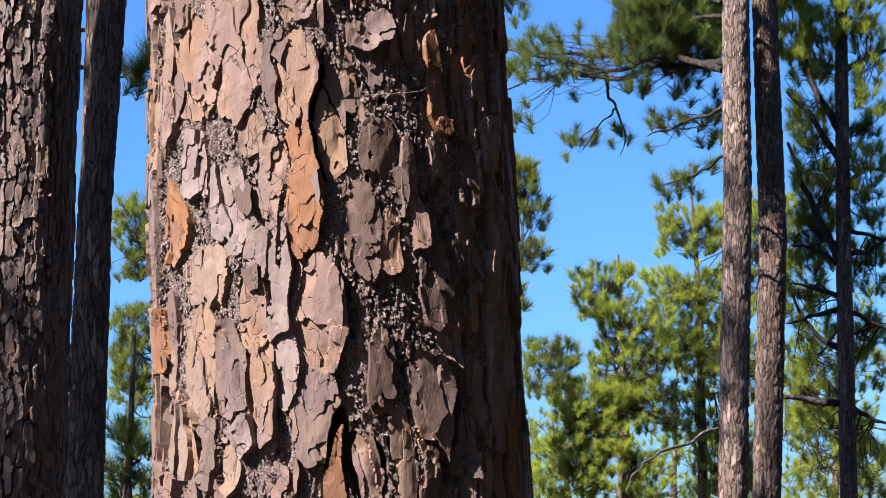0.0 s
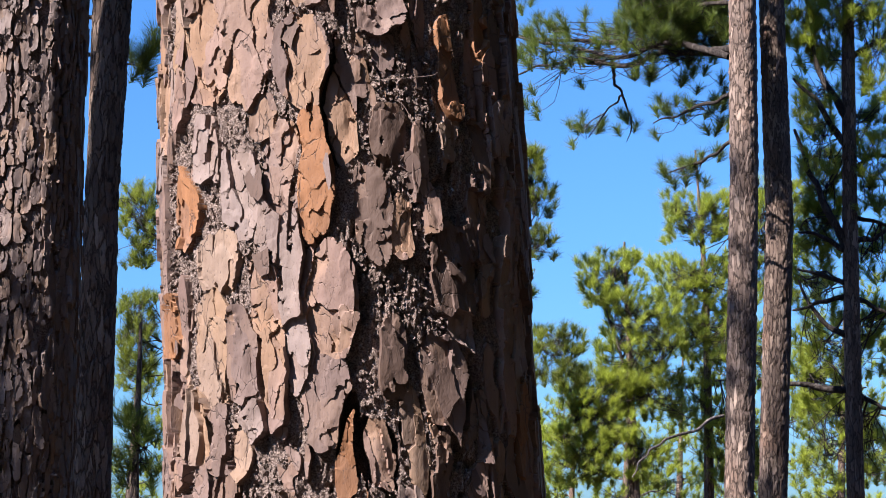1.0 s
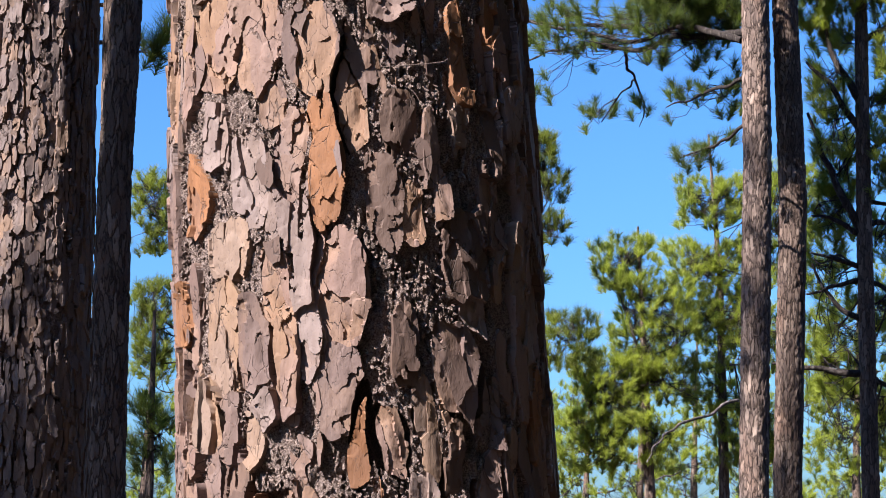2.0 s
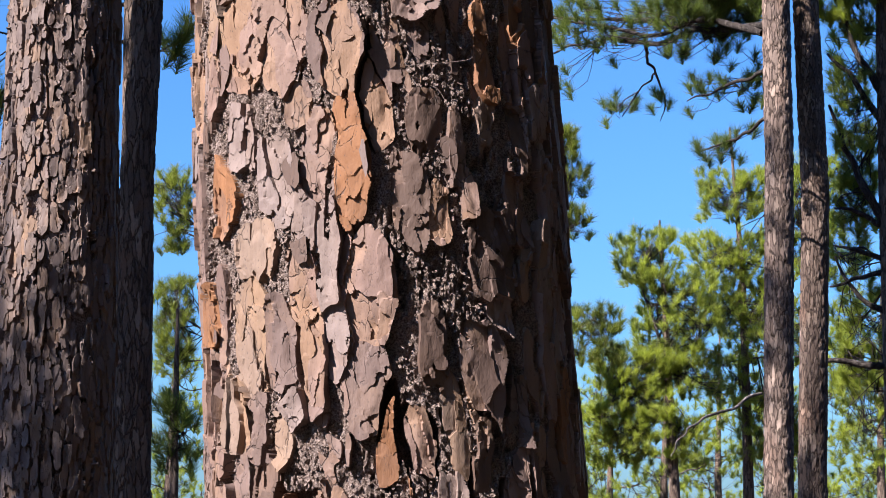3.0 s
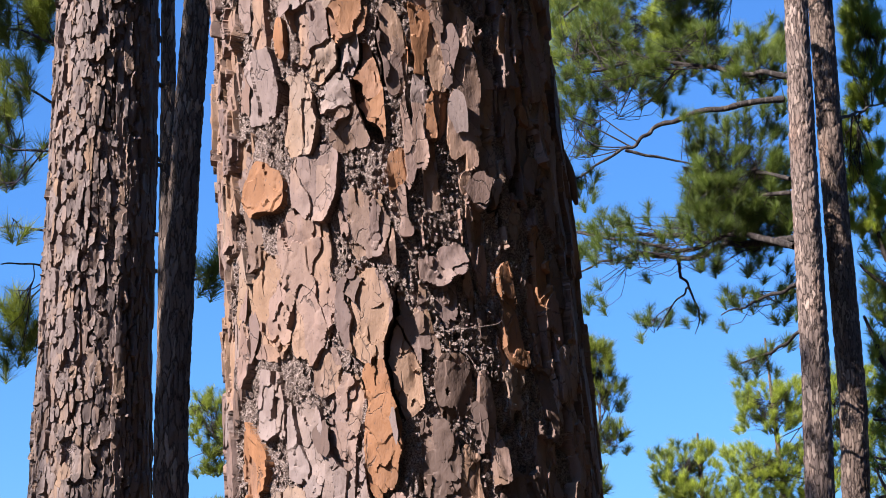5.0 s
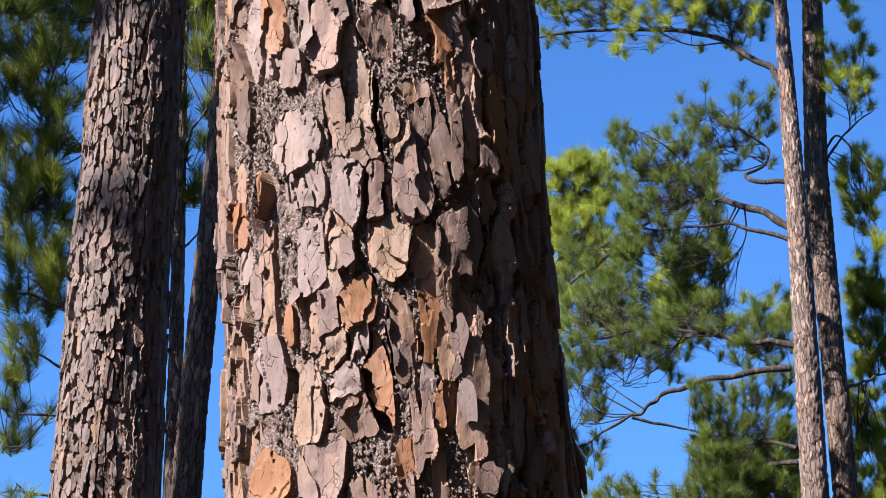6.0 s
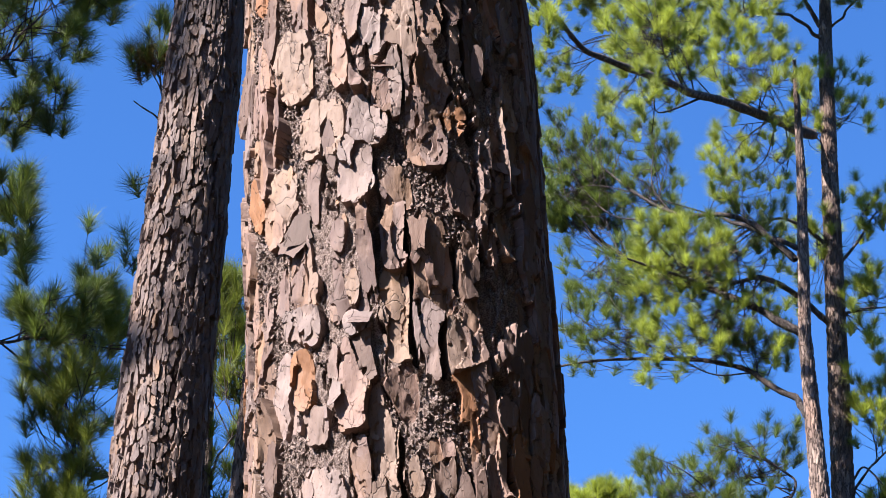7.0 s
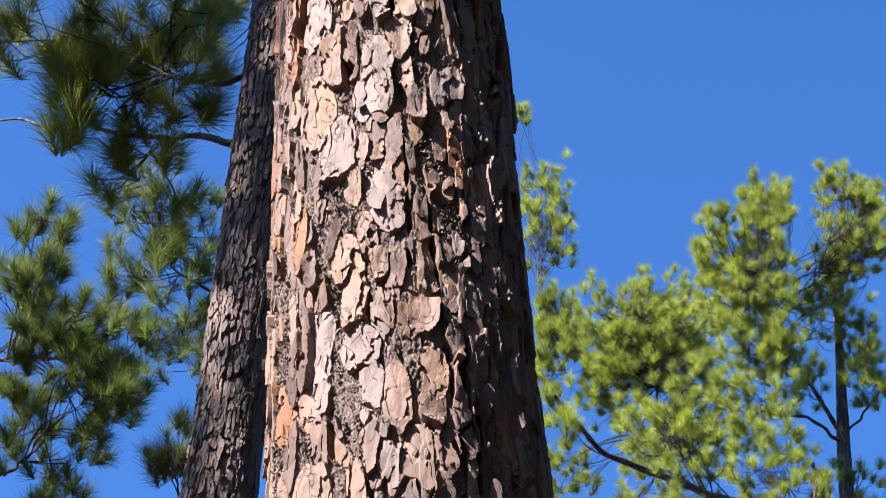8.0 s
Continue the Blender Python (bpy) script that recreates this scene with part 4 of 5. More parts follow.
crown.spray((-3.06, 12.00, 5.86), 0.12, 0.17, 0.80)
crown.spray((-3.11, 12.40, 5.52), 0.16, 0.30, 0.60)
crown.limb((-2.20, 12.50, 5.37), (-2.53, 12.30, 5.40), (-2.89, 12.00, 5.35), (-3.17, 12.00, 5.41))
crown.limb((-2.23, 12.50, 4.93), (-2.60, 12.40, 4.93), (-2.94, 12.30, 4.93), (-3.20, 12.20, 4.94))
crown.limb((-2.22, 12.50, 4.69), (-2.60, 12.40, 4.70), (-2.93, 12.30, 4.70), (-3.19, 12.20, 4.70))
crown.limb((-2.18, 12.50, 4.58), (-1.99, 12.40, 4.61), (-1.83, 12.40, 4.56))
crown.spray((-1.92, 12.40, 4.69), 0.11, 0.15, 0.90)
crown.spray((-3.11, 12.20, 4.95), 0.09, 0.07, 0.50)
crown.spray((-3.16, 12.50, 4.37), 0.09, 0.29, 1.30)
crown.spray((-3.02, 12.50, 4.32), 0.04, 0.13, 0.80)
crown.build()
stem, root, trunk = small_pine("pine with dark drooping needle bunches", [(-5.0, 11.3, -0.1, 0.2), (-5.0, 11.3, 6.0, 0.15), (-4.9, 11.3, 14.0, 0.06)], 0.01, 0.03, 1.6, 3.0)
crown = Crown(root, 34, 0.17, 0.00416, 211, 0.9, NEEDLES, 0.197)
crown.limb((-4.83, 11.00, 10.28), (-4.08, 11.00, 10.55), (-3.46, 11.00, 10.63), (-2.98, 11.00, 10.66))
crown.spray((-3.48, 11.00, 10.96), 0.26, 0.28, 1.60)
crown.spray((-3.03, 11.00, 10.54), 0.30, 0.37, 1.50)
crown.spray((-3.43, 11.00, 10.06), 0.20, 0.26, 1.20)
crown.spray((-3.11, 11.00, 9.96), 0.12, 0.17, 0.90)
crown.limb((-4.61, 11.00, 8.98), (-3.89, 11.00, 9.18), (-3.42, 11.00, 9.35), (-3.16, 11.00, 9.38))
crown.spray((-3.27, 11.00, 9.36), 0.27, 0.29, 1.40)
crown.limb((-4.51, 11.00, 8.37), (-3.79, 11.00, 8.44), (-3.29, 11.00, 8.56))
crown.spray((-3.27, 11.00, 8.64), 0.17, 0.21, 1.50)
crown.spray((-3.27, 11.00, 8.26), 0.13, 0.17, 1.30)
crown.limb((-4.37, 12.00, 8.08), (-3.61, 12.00, 8.13), (-3.27, 12.00, 8.16), (-3.07, 12.00, 8.18))
crown.spray((-3.23, 12.00, 8.42), 0.31, 0.24, 1.00)
crown.spray((-3.18, 12.50, 9.08), 0.14, 0.23, 0.70)
crown.spray((-3.11, 13.00, 8.94), 0.21, 0.19, 1.60)
crown.spray((-3.30, 13.00, 8.51), 0.43, 0.20, 1.10)
crown.spray((-2.18, 13.00, 8.97), 0.10, 0.33, 1.60)
crown.spray((-3.11, 11.50, 8.15), 0.24, 0.27, 0.80)
crown.spray((-3.34, 11.50, 8.90), 0.08, 0.26, 1.00)
crown.limb((-3.92, 10.50, 8.78), (-3.46, 10.50, 9.24), (-3.28, 10.50, 9.50), (-3.07, 10.50, 9.81))
crown.spray((-3.51, 10.50, 11.19), 0.26, 0.42, 1.50)
crown.spray((-3.16, 10.50, 10.50), 0.50, 0.32, 1.20)
crown.spray((-2.90, 10.50, 9.99), 0.30, 0.28, 1.10)
crown.spray((-3.17, 10.50, 9.59), 0.35, 0.32, 0.70)
crown.build()
stem, root, trunk = small_pine("small bushy pine at the edge of the wood", [(-2.45, 16, -0.1, 0.05), (-2.44, 16, 1.6, 0.04), (-2.42, 16, 3.4, 0.012)], 0.004, 0.03, 1.0, 2.0)
crown = Crown(root, 35, 0.157, 0.0049, 89, 0.8, NEEDLES, 0.185)
crown.limb((-2.49, 16.00, 2.14), (-2.45, 16.00, 2.40), (-2.41, 16.00, 2.62))
crown.spray((-2.43, 16.00, 2.44), 0.18, 0.31, 2.40)
crown.build()

# ---- pair of pines standing close together ----
stem, root, trunk = small_pine("pine of a close pair with pale sunlit bark", [(2.52, 18, -0.1, 0.15), (2.54, 18, 2.2, 0.125), (2.63, 18, 5.0, 0.123), (2.64, 18, 6.5, 0.12), (2.68, 18, 9.0, 0.095), (2.68, 18, 11.2, 0.06), (2.8, 18, 13.0, 0.045), (2.85, 18, 14.5, 0.015)], 0.016, 0.016, 1.6, 13.5, FAR_BARK_SUNLIT)
crown = Crown(root, 36, 0.145, 0.0042, 150, 1.25, NEEDLES, 0.178, False, LIMB_BARK_SHADED)
crown.limb((2.57, 18.00, 6.14), (2.15, 19.20, 6.41), (1.57, 20.10, 6.72), (0.64, 20.70, 6.94))
crown.spray((1.24, 20.40, 6.85), 0.64, 0.23, 0.71)
crown.spray((2.17, 19.20, 6.38), 0.52, 0.28, 1.16)
crown.spray((0.75, 20.70, 6.32), 0.15, 0.25, 0.51)
crown.limb((2.15, 19.20, 6.41), (1.68, 20.10, 6.48), (1.18, 20.40, 6.61), (0.61, 20.70, 6.51))
crown.spray((1.47, 20.40, 6.63), 0.23, 0.13, 0.50)
crown.limb((1.64, 20.13, 6.49), (1.68, 20.52, 6.42), (1.78, 20.70, 6.32), (1.64, 20.70, 6.18), (1.43, 20.70, 5.88), r=0.019)
crown.limb((1.78, 20.70, 6.32), (1.84, 20.70, 6.15), (1.92, 20.70, 5.97), r=0.015)
crown.limb((1.87, 20.70, 6.09), (1.87, 20.70, 5.95), (1.82, 20.70, 5.82), r=0.011)
crown.spray((1.40, 20.70, 5.99), 0.20, 0.23, 0.71)
crown.spray((1.82, 20.70, 6.00), 0.15, 0.18, 0.58)
crown.limb((2.54, 18.00, 5.72), (2.28, 18.60, 5.71), (1.93, 19.02, 5.67))
crown.spray((2.28, 18.90, 5.74), 0.39, 0.19, 1.15)
crown.limb((2.56, 18.00, 5.30), (2.33, 18.60, 5.21), (2.04, 18.90, 5.16))
crown.spray((2.26, 18.90, 5.24), 0.29, 0.14, 1.15)
crown.limb((2.55, 18.00, 6.56), (2.19, 18.60, 6.67), (1.72, 19.20, 6.71))
crown.spray((2.15, 18.90, 6.69), 0.53, 0.27, 2.80)
crown.limb((2.63, 18.00, 8.81), (2.17, 18.60, 9.35), (1.61, 19.20, 9.52), (1.06, 19.80, 9.35), (0.58, 20.10, 9.10))
crown.spray((1.62, 19.20, 9.86), 0.52, 0.28, 1.16)
crown.spray((0.91, 19.80, 9.32), 0.44, 0.22, 0.87)
crown.spray((1.82, 19.20, 8.83), 0.31, 0.42, 2.80)
crown.limb((2.66, 18.00, 9.29), (2.25, 18.30, 9.47), (2.53, 18.60, 9.88), (2.04, 18.90, 10.49))
crown.spray((1.49, 18.90, 9.91), 0.54, 0.46, 1.15)
crown.spray((2.10, 18.60, 10.21), 0.54, 0.40, 0.88)
crown.limb((2.57, 18.00, 7.66), (2.09, 18.30, 7.84), (1.33, 18.60, 8.07), (0.53, 18.90, 8.02))
crown.spray((2.30, 18.30, 7.80), 0.31, 0.37, 1.94)
crown.spray((0.84, 19.20, 8.56), 0.37, 0.26, 1.05)
crown.spray((1.55, 18.60, 8.15), 0.48, 0.20, 1.52)
crown.spray((1.03, 18.90, 7.84), 0.57, 0.23, 0.92)
crown.limb((2.51, 18.00, 7.45), (1.81, 18.30, 7.46), (1.35, 18.60, 7.38), (1.07, 18.60, 7.19), (0.48, 18.90, 6.97))
crown.spray((0.66, 18.90, 6.91), 0.18, 0.17, 0.92)
crown.limb((1.07, 18.60, 7.19), (1.44, 18.60, 7.10), (1.83, 18.60, 6.99))
crown.limb((2.51, 18.00, 6.69), (2.17, 18.60, 6.94), (1.76, 18.90, 6.87))
crown.spray((2.09, 18.60, 6.92), 0.50, 0.58, 2.80)
crown.limb((2.63, 18.00, 10.30), (2.47, 18.24, 10.70), (1.65, 18.90, 11.41), (0.20, 19.50, 11.68))
crown.spray((0.78, 19.20, 12.01), 0.56, 0.42, 1.16)
crown.spray((2.16, 18.60, 11.41), 0.57, 0.16, 1.01)
crown.limb((2.70, 18.00, 11.20), (1.85, 18.60, 12.08), (1.20, 19.20, 12.65), (0.38, 19.80, 13.77))
crown.spray((0.55, 19.50, 13.75), 0.39, 0.35, 2.29)
crown.spray((1.42, 18.90, 12.58), 0.60, 0.44, 1.04)
crown.spray((1.87, 18.60, 12.48), 0.82, 0.31, 1.26)
crown.limb((2.72, 18.00, 12.17), (2.13, 18.60, 12.88), (1.48, 19.20, 13.42))
crown.spray((1.24, 19.20, 13.41), 0.43, 0.32, 0.95)
crown.spray((2.29, 18.60, 13.01), 0.45, 0.38, 0.88)
crown.limb((2.66, 18.00, 12.05), (2.22, 18.30, 12.71), (1.49, 18.60, 13.01), (0.83, 19.20, 13.94))
crown.spray((0.55, 19.50, 14.14), 0.48, 0.75, 1.82)
crown.spray((1.30, 19.20, 14.00), 0.35, 0.52, 1.05)
crown.spray((0.74, 19.20, 12.58), 0.46, 0.48, 0.84)
crown.limb((2.51, 18.00, 6.06), (2.02, 18.60, 6.34), (1.55, 19.20, 6.36), (0.59, 19.80, 6.71))
crown.spray((1.63, 18.90, 6.35), 0.90, 0.19, 0.69)
crown.spray((0.88, 19.50, 6.48), 0.30, 0.14, 0.76)
crown.limb((2.65, 18.00, 8.68), (2.06, 18.30, 8.99), (1.21, 18.60, 9.07))
crown.spray((1.55, 18.60, 9.18), 0.55, 0.47, 1.64)
crown.spray((0.76, 18.90, 8.31), 0.33, 0.47, 1.27)
crown.spray((0.63, 18.90, 7.48), 0.25, 0.40, 1.15)
crown.build()
stem, root, trunk = small_pine("pine of a close pair with a forked bushy top", [(3.02, 19.3, -0.1, 0.158), (3.04, 19.3, 2.233, 0.13), (3.15, 19.3, 4.764, 0.127), (3.11, 19.3, 7.295, 0.116), (3.1, 19.3, 9.932, 0.116), (3.2, 19.3, 11.72, 0.105), (3.31, 19.3, 13.73, 0.0896), (3.42, 19.3, 15.52, 0.0738), (3.54, 19.3, 17, 0.0475), (3.61, 19.3, 18.47, 0.0158)], 0.016, 0.016, 1.6, 16.0)
crown = Crown(root, 37, 0.144, 0.00392, 222, 1.3, NEEDLES_SUNLIT, 0.156)
crown.limb((3.19, 19.30, 14.39), (2.28, 17.93, 13.84), (1.43, 16.87, 13.46), (0.57, 15.82, 13.15), (0.09, 15.29, 13.43))
crown.spray((1.22, 16.87, 14.13), 0.52, 0.51, 0.83)
crown.spray((2.40, 17.93, 14.38), 0.54, 0.49, 0.75)
crown.spray((0.17, 15.29, 13.17), 0.17, 0.37, 0.75)
crown.spray((1.09, 16.35, 12.94), 0.44, 0.28, 0.45)
crown.limb((3.44, 19.30, 15.71), (2.93, 18.77, 15.66), (2.36, 18.25, 15.41))
crown.spray((2.29, 17.93, 15.17), 0.49, 0.33, 0.83)
crown.limb((3.39, 19.30, 15.88), (3.02, 18.98, 16.47), (2.78, 18.56, 16.89), (2.64, 18.25, 17.40))
crown.spray((2.37, 18.25, 16.41), 0.42, 0.46, 0.98)
crown.spray((2.35, 18.25, 17.51), 0.55, 0.74, 1.80)
crown.spray((2.72, 18.25, 18.52), 0.29, 0.37, 1.80)
crown.spray((2.58, 18.25, 16.58), 0.36, 0.47, 0.60)
crown.limb((3.44, 19.30, 15.80), (3.71, 19.19, 16.03), (4.11, 18.98, 16.51))
crown.spray((3.82, 18.98, 16.44), 0.27, 0.39, 0.75)
crown.spray((3.87, 18.98, 18.79), 0.39, 0.75, 1.80)
crown.spray((3.47, 18.98, 17.62), 0.45, 0.63, 0.75)
crown.limb((3.61, 19.30, 17.46), (3.72, 19.30, 18.54), (3.91, 19.30, 20.04))
crown.spray((2.86, 18.56, 16.16), 0.39, 0.46, 0.68)
crown.spray((3.72, 18.98, 16.71), 0.27, 0.56, 0.68)
crown.limb((3.22, 19.30, 12.11), (3.58, 19.30, 12.18), (4.00, 19.30, 12.20))
crown.spray((3.56, 18.98, 12.21), 0.30, 0.26, 0.68)
crown.spray((3.46, 18.98, 11.61), 0.19, 0.25, 0.68)
crown.limb((3.33, 19.30, 12.74), (3.65, 19.19, 13.13), (3.98, 19.09, 13.51))
crown.spray((3.72, 18.98, 13.27), 0.25, 0.37, 0.60)
crown.limb((3.22, 19.30, 10.09), (3.45, 19.19, 10.35), (3.75, 19.19, 10.60))
crown.spray((3.51, 19.19, 10.99), 0.27, 0.49, 0.83)
crown.spray((3.48, 19.19, 9.78), 0.18, 0.47, 0.75)
crown.limb((3.13, 19.30, 10.08), (3.35, 19.19, 10.28), (3.62, 18.98, 9.74))
crown.spray((3.54, 19.19, 9.53), 0.23, 0.52, 0.75)
crown.limb((3.16, 19.30, 7.62), (3.54, 19.83, 7.89), (3.88, 20.04, 8.06))
crown.spray((3.63, 20.04, 8.58), 0.21, 0.60, 2.25)
crown.spray((3.52, 20.04, 7.30), 0.21, 0.62, 2.03)
crown.limb((3.23, 19.30, 12.93), (2.72, 18.98, 13.11), (1.99, 18.46, 12.61))
crown.spray((1.47, 17.93, 12.05), 0.54, 0.37, 0.75)
crown.spray((2.35, 18.46, 13.51), 0.51, 0.47, 0.60)
crown.limb((3.19, 19.30, 11.97), (2.54, 18.98, 12.35), (1.70, 18.14, 11.90), (0.94, 17.72, 11.94))
crown.spray((1.80, 18.46, 11.55), 0.81, 0.49, 0.68)
crown.spray((3.27, 19.51, 12.91), 0.49, 0.67, 0.52)
crown.spray((3.41, 19.51, 14.91), 0.57, 0.44, 0.60)
crown.build()
stem, root, trunk = small_pine("straight dark pine with many bare limbs", [(3.94, 20, -0.1, 0.1), (3.95, 20, 2.3, 0.085), (3.96, 20, 4.7, 0.075), (3.99, 20, 6.9, 0.06), (4.0, 20, 8.2, 0.03)], 0.01, 0.02, 1.6, 8.0, FAR_BARK)
crown = Crown(root, 38, 0.131, 0.00539, 95, 2.6, NEEDLES_SUNLIT, 0.135, False, LIMB_BARK_SHADED)
crown.limb((3.99, 20.00, 6.53), (4.27, 20.00, 6.71), (4.62, 20.00, 6.82))
crown.spray((3.97, 20.00, 7.11), 0.48, 0.18, 1.54)
crown.spray((3.71, 20.00, 6.70), 0.23, 0.23, 1.19)
crown.spray((4.26, 20.00, 6.53), 0.16, 0.41, 1.19)
crown.limb((3.96, 20.00, 5.61), (3.64, 20.00, 6.12), (3.44, 20.00, 6.32))
crown.spray((3.66, 20.00, 5.75), 0.20, 0.37, 1.05)
crown.spray((3.79, 20.50, 5.32), 0.20, 0.38, 1.68)
crown.limb((3.94, 20.00, 4.58), (3.62, 20.00, 5.26), (3.43, 20.00, 5.83))
crown.spray((4.21, 20.00, 5.38), 0.19, 0.40, 1.19)
crown.limb((3.94, 20.00, 4.58), (3.66, 20.00, 4.75), (3.44, 20.00, 4.78))
crown.spray((3.76, 20.50, 4.89), 0.23, 0.29, 1.68)
crown.limb((3.97, 20.00, 4.92), (4.17, 20.00, 4.90), (4.45, 20.00, 4.81))
crown.spray((4.29, 20.50, 4.66), 0.19, 0.29, 1.40)
crown.limb((3.93, 20.00, 4.25), (3.65, 20.00, 4.36), (3.43, 20.00, 4.41))
crown.spray((3.80, 21.00, 4.32), 0.26, 0.35, 0.98)
crown.limb((3.93, 20.00, 4.16), (3.65, 20.00, 4.08), (3.37, 20.00, 3.99))
crown.limb((3.98, 20.00, 4.16), (4.20, 20.00, 4.02), (4.48, 20.00, 3.88))
crown.spray((4.07, 21.00, 3.70), 0.49, 0.26, 0.98)
crown.limb((3.93, 20.00, 3.22), (3.41, 20.00, 3.27), (3.02, 20.00, 3.32))
crown.limb((3.96, 20.00, 3.19), (4.18, 20.00, 3.08), (4.45, 20.00, 2.97))
crown.spray((4.05, 21.00, 2.80), 0.49, 0.46, 1.19)
crown.limb((3.96, 20.00, 5.38), (4.24, 20.00, 5.55), (4.58, 20.00, 5.49))
crown.limb((3.97, 20.00, 5.89), (3.70, 20.00, 6.41), (3.60, 20.00, 6.93))
crown.limb((4.00, 20.00, 4.70), (4.25, 20.00, 4.75), (4.57, 20.00, 5.04))
crown.limb((3.92, 20.00, 3.74), (3.64, 20.00, 3.91), (3.43, 20.00, 4.30))
crown.spray((3.79, 20.50, 6.41), 0.29, 0.30, 1.00)
crown.spray((4.33, 20.50, 6.06), 0.20, 0.30, 1.00)
crown.spray((4.37, 21.00, 4.03), 0.20, 0.29, 1.20)
crown.spray((3.81, 21.00, 3.38), 0.29, 0.35, 1.20)
crown.build()

# ---- woods beyond ----
stem, root, trunk = small_pine("bushy pine crown rising behind the others", [(-0.1, 22, -0.1, 0.14), (-0.15, 22, 8.0, 0.1), (-0.3, 22, 15.0, 0.07), (-0.35, 22, 19.0, 0.015)], 0.012, 0.04, 1.6, 3.0)
crown = Crown(root, 39, 0.157, 0.00465, 179, 1.0, NEEDLES_SUNLIT, 0.181)
crown.limb((-0.64, 22.00, 10.21), (0.41, 22.00, 10.52), (0.74, 22.00, 10.79), (1.08, 22.00, 10.99))
crown.spray((0.78, 22.00, 11.05), 0.39, 0.34, 2.40)
crown.spray((0.71, 22.00, 10.51), 0.34, 0.28, 2.20)
crown.spray((0.72, 22.00, 11.09), 0.38, 0.34, 1.00)
crown.limb((1.55, 22.00, 17.80), (1.52, 22.00, 18.84), (1.41, 22.00, 19.73))
crown.spray((1.48, 22.00, 19.58), 0.93, 0.55, 1.60)
crown.spray((1.45, 22.00, 18.85), 0.91, 0.39, 1.28)
crown.spray((1.58, 22.00, 19.91), 0.47, 0.51, 1.76)
crown.spray((1.46, 22.00, 18.98), 0.99, 0.53, 1.44)
crown.spray((0.23, 22.00, 19.70), 0.29, 0.65, 1.28)
crown.limb((0.30, 22.00, 18.86), (0.02, 22.00, 19.86), (-0.04, 22.00, 21.11))
crown.spray((0.13, 22.00, 21.81), 0.37, 0.94, 1.12)
crown.spray((0.07, 22.00, 18.67), 0.23, 0.58, 1.04)
crown.spray((0.20, 22.00, 19.62), 0.27, 0.55, 1.28)
crown.spray((1.71, 22.00, 17.52), 0.77, 0.54, 0.96)
crown.spray((2.19, 22.00, 18.05), 0.56, 0.46, 1.28)
crown.spray((0.34, 22.00, 17.32), 0.37, 0.31, 1.12)
crown.limb((-0.20, 22.00, 8.99), (0.47, 22.00, 9.92), (1.00, 22.00, 10.32))
crown.spray((0.92, 22.00, 10.32), 0.53, 0.42, 1.50)
crown.spray((1.24, 22.00, 9.49), 0.88, 0.41, 1.40)
crown.spray((2.35, 22.00, 9.33), 0.76, 0.27, 1.00)
crown.spray((-0.20, 22.00, 23.85), 0.10, 0.16, 1.80)
crown.build()
stem, root, trunk = small_pine("young pine with a full yellow-green crown", [(2.35, 26, -0.1, 0.09), (2.36, 26, 2.2, 0.07), (2.3, 26, 4.2, 0.04), (2.25, 26, 5.6, 0.012)], 0.006, 0.03, 1.4, 5.0)
crown = Crown(root, 40, 0.131, 0.00612, 84, 1.0, NEEDLES_SUNLIT, 0.135)
crown.limb((2.28, 26.00, 3.79), (2.00, 26.00, 4.80), (2.18, 26.00, 5.39))
crown.spray((2.07, 26.00, 5.17), 0.43, 0.37, 1.62)
crown.spray((2.46, 26.00, 4.59), 0.54, 0.36, 1.86)
crown.spray((2.32, 26.00, 4.08), 0.47, 0.29, 1.38)
crown.limb((2.27, 26.00, 3.36), (1.85, 26.00, 3.65), (1.34, 26.00, 3.36))
crown.spray((1.85, 26.00, 3.54), 0.50, 0.47, 2.40)
crown.spray((2.56, 26.00, 3.65), 0.43, 0.29, 1.74)
crown.spray((1.68, 26.00, 2.86), 0.52, 0.36, 1.92)
crown.spray((2.55, 26.00, 2.79), 0.29, 0.28, 1.62)
crown.build()
stem, root, trunk = small_pine("young pine with a tall open green crown", [(3.4, 27, -0.1, 0.09), (3.42, 27, 2.2, 0.07), (3.42, 27, 5.0, 0.04), (3.3, 27, 7.0, 0.012)], 0.006, 0.03, 1.4, 6.0)
crown = Crown(root, 41, 0.131, 0.00612, 84, 1.0, NEEDLES_SUNLIT, 0.135)
crown.limb((3.34, 27.00, 4.63), (3.43, 27.00, 5.39), (3.14, 27.00, 6.15))
crown.spray((3.33, 27.00, 6.11), 0.49, 0.34, 1.76)
crown.spray((3.20, 27.00, 5.27), 0.60, 0.34, 1.76)
crown.spray((3.38, 27.00, 4.63), 0.41, 0.38, 1.76)
crown.spray((3.86, 27.00, 4.26), 0.75, 0.37, 1.16)
crown.limb((3.33, 27.00, 3.88), (3.86, 27.00, 3.96), (4.24, 27.00, 4.19))
crown.spray((3.29, 27.00, 3.62), 0.41, 0.33, 0.94)
crown.spray((3.77, 27.00, 2.99), 0.52, 0.44, 1.65)
crown.spray((4.38, 27.00, 5.81), 0.41, 0.88, 1.38)
crown.limb((2.95, 22.00, 3.10), (2.47, 21.50, 2.88), (2.06, 21.00, 2.68), (1.89, 21.00, 2.39))
crown.build()
stem, root, trunk = small_pine("distant pine with spreading limbs behind the great trunk", [(-0.5, 24, -0.1, 0.15), (-0.5, 24, 5.0, 0.11), (-0.5, 24, 8.0, 0.05), (-0.5, 24, 9.0, 0.02)], 0.01, 0.04, 1.6, 3.0)
crown = Crown(root, 42, 0.144, 0.00612, 84, 1.0, NEEDLES_FAR, 0.135)
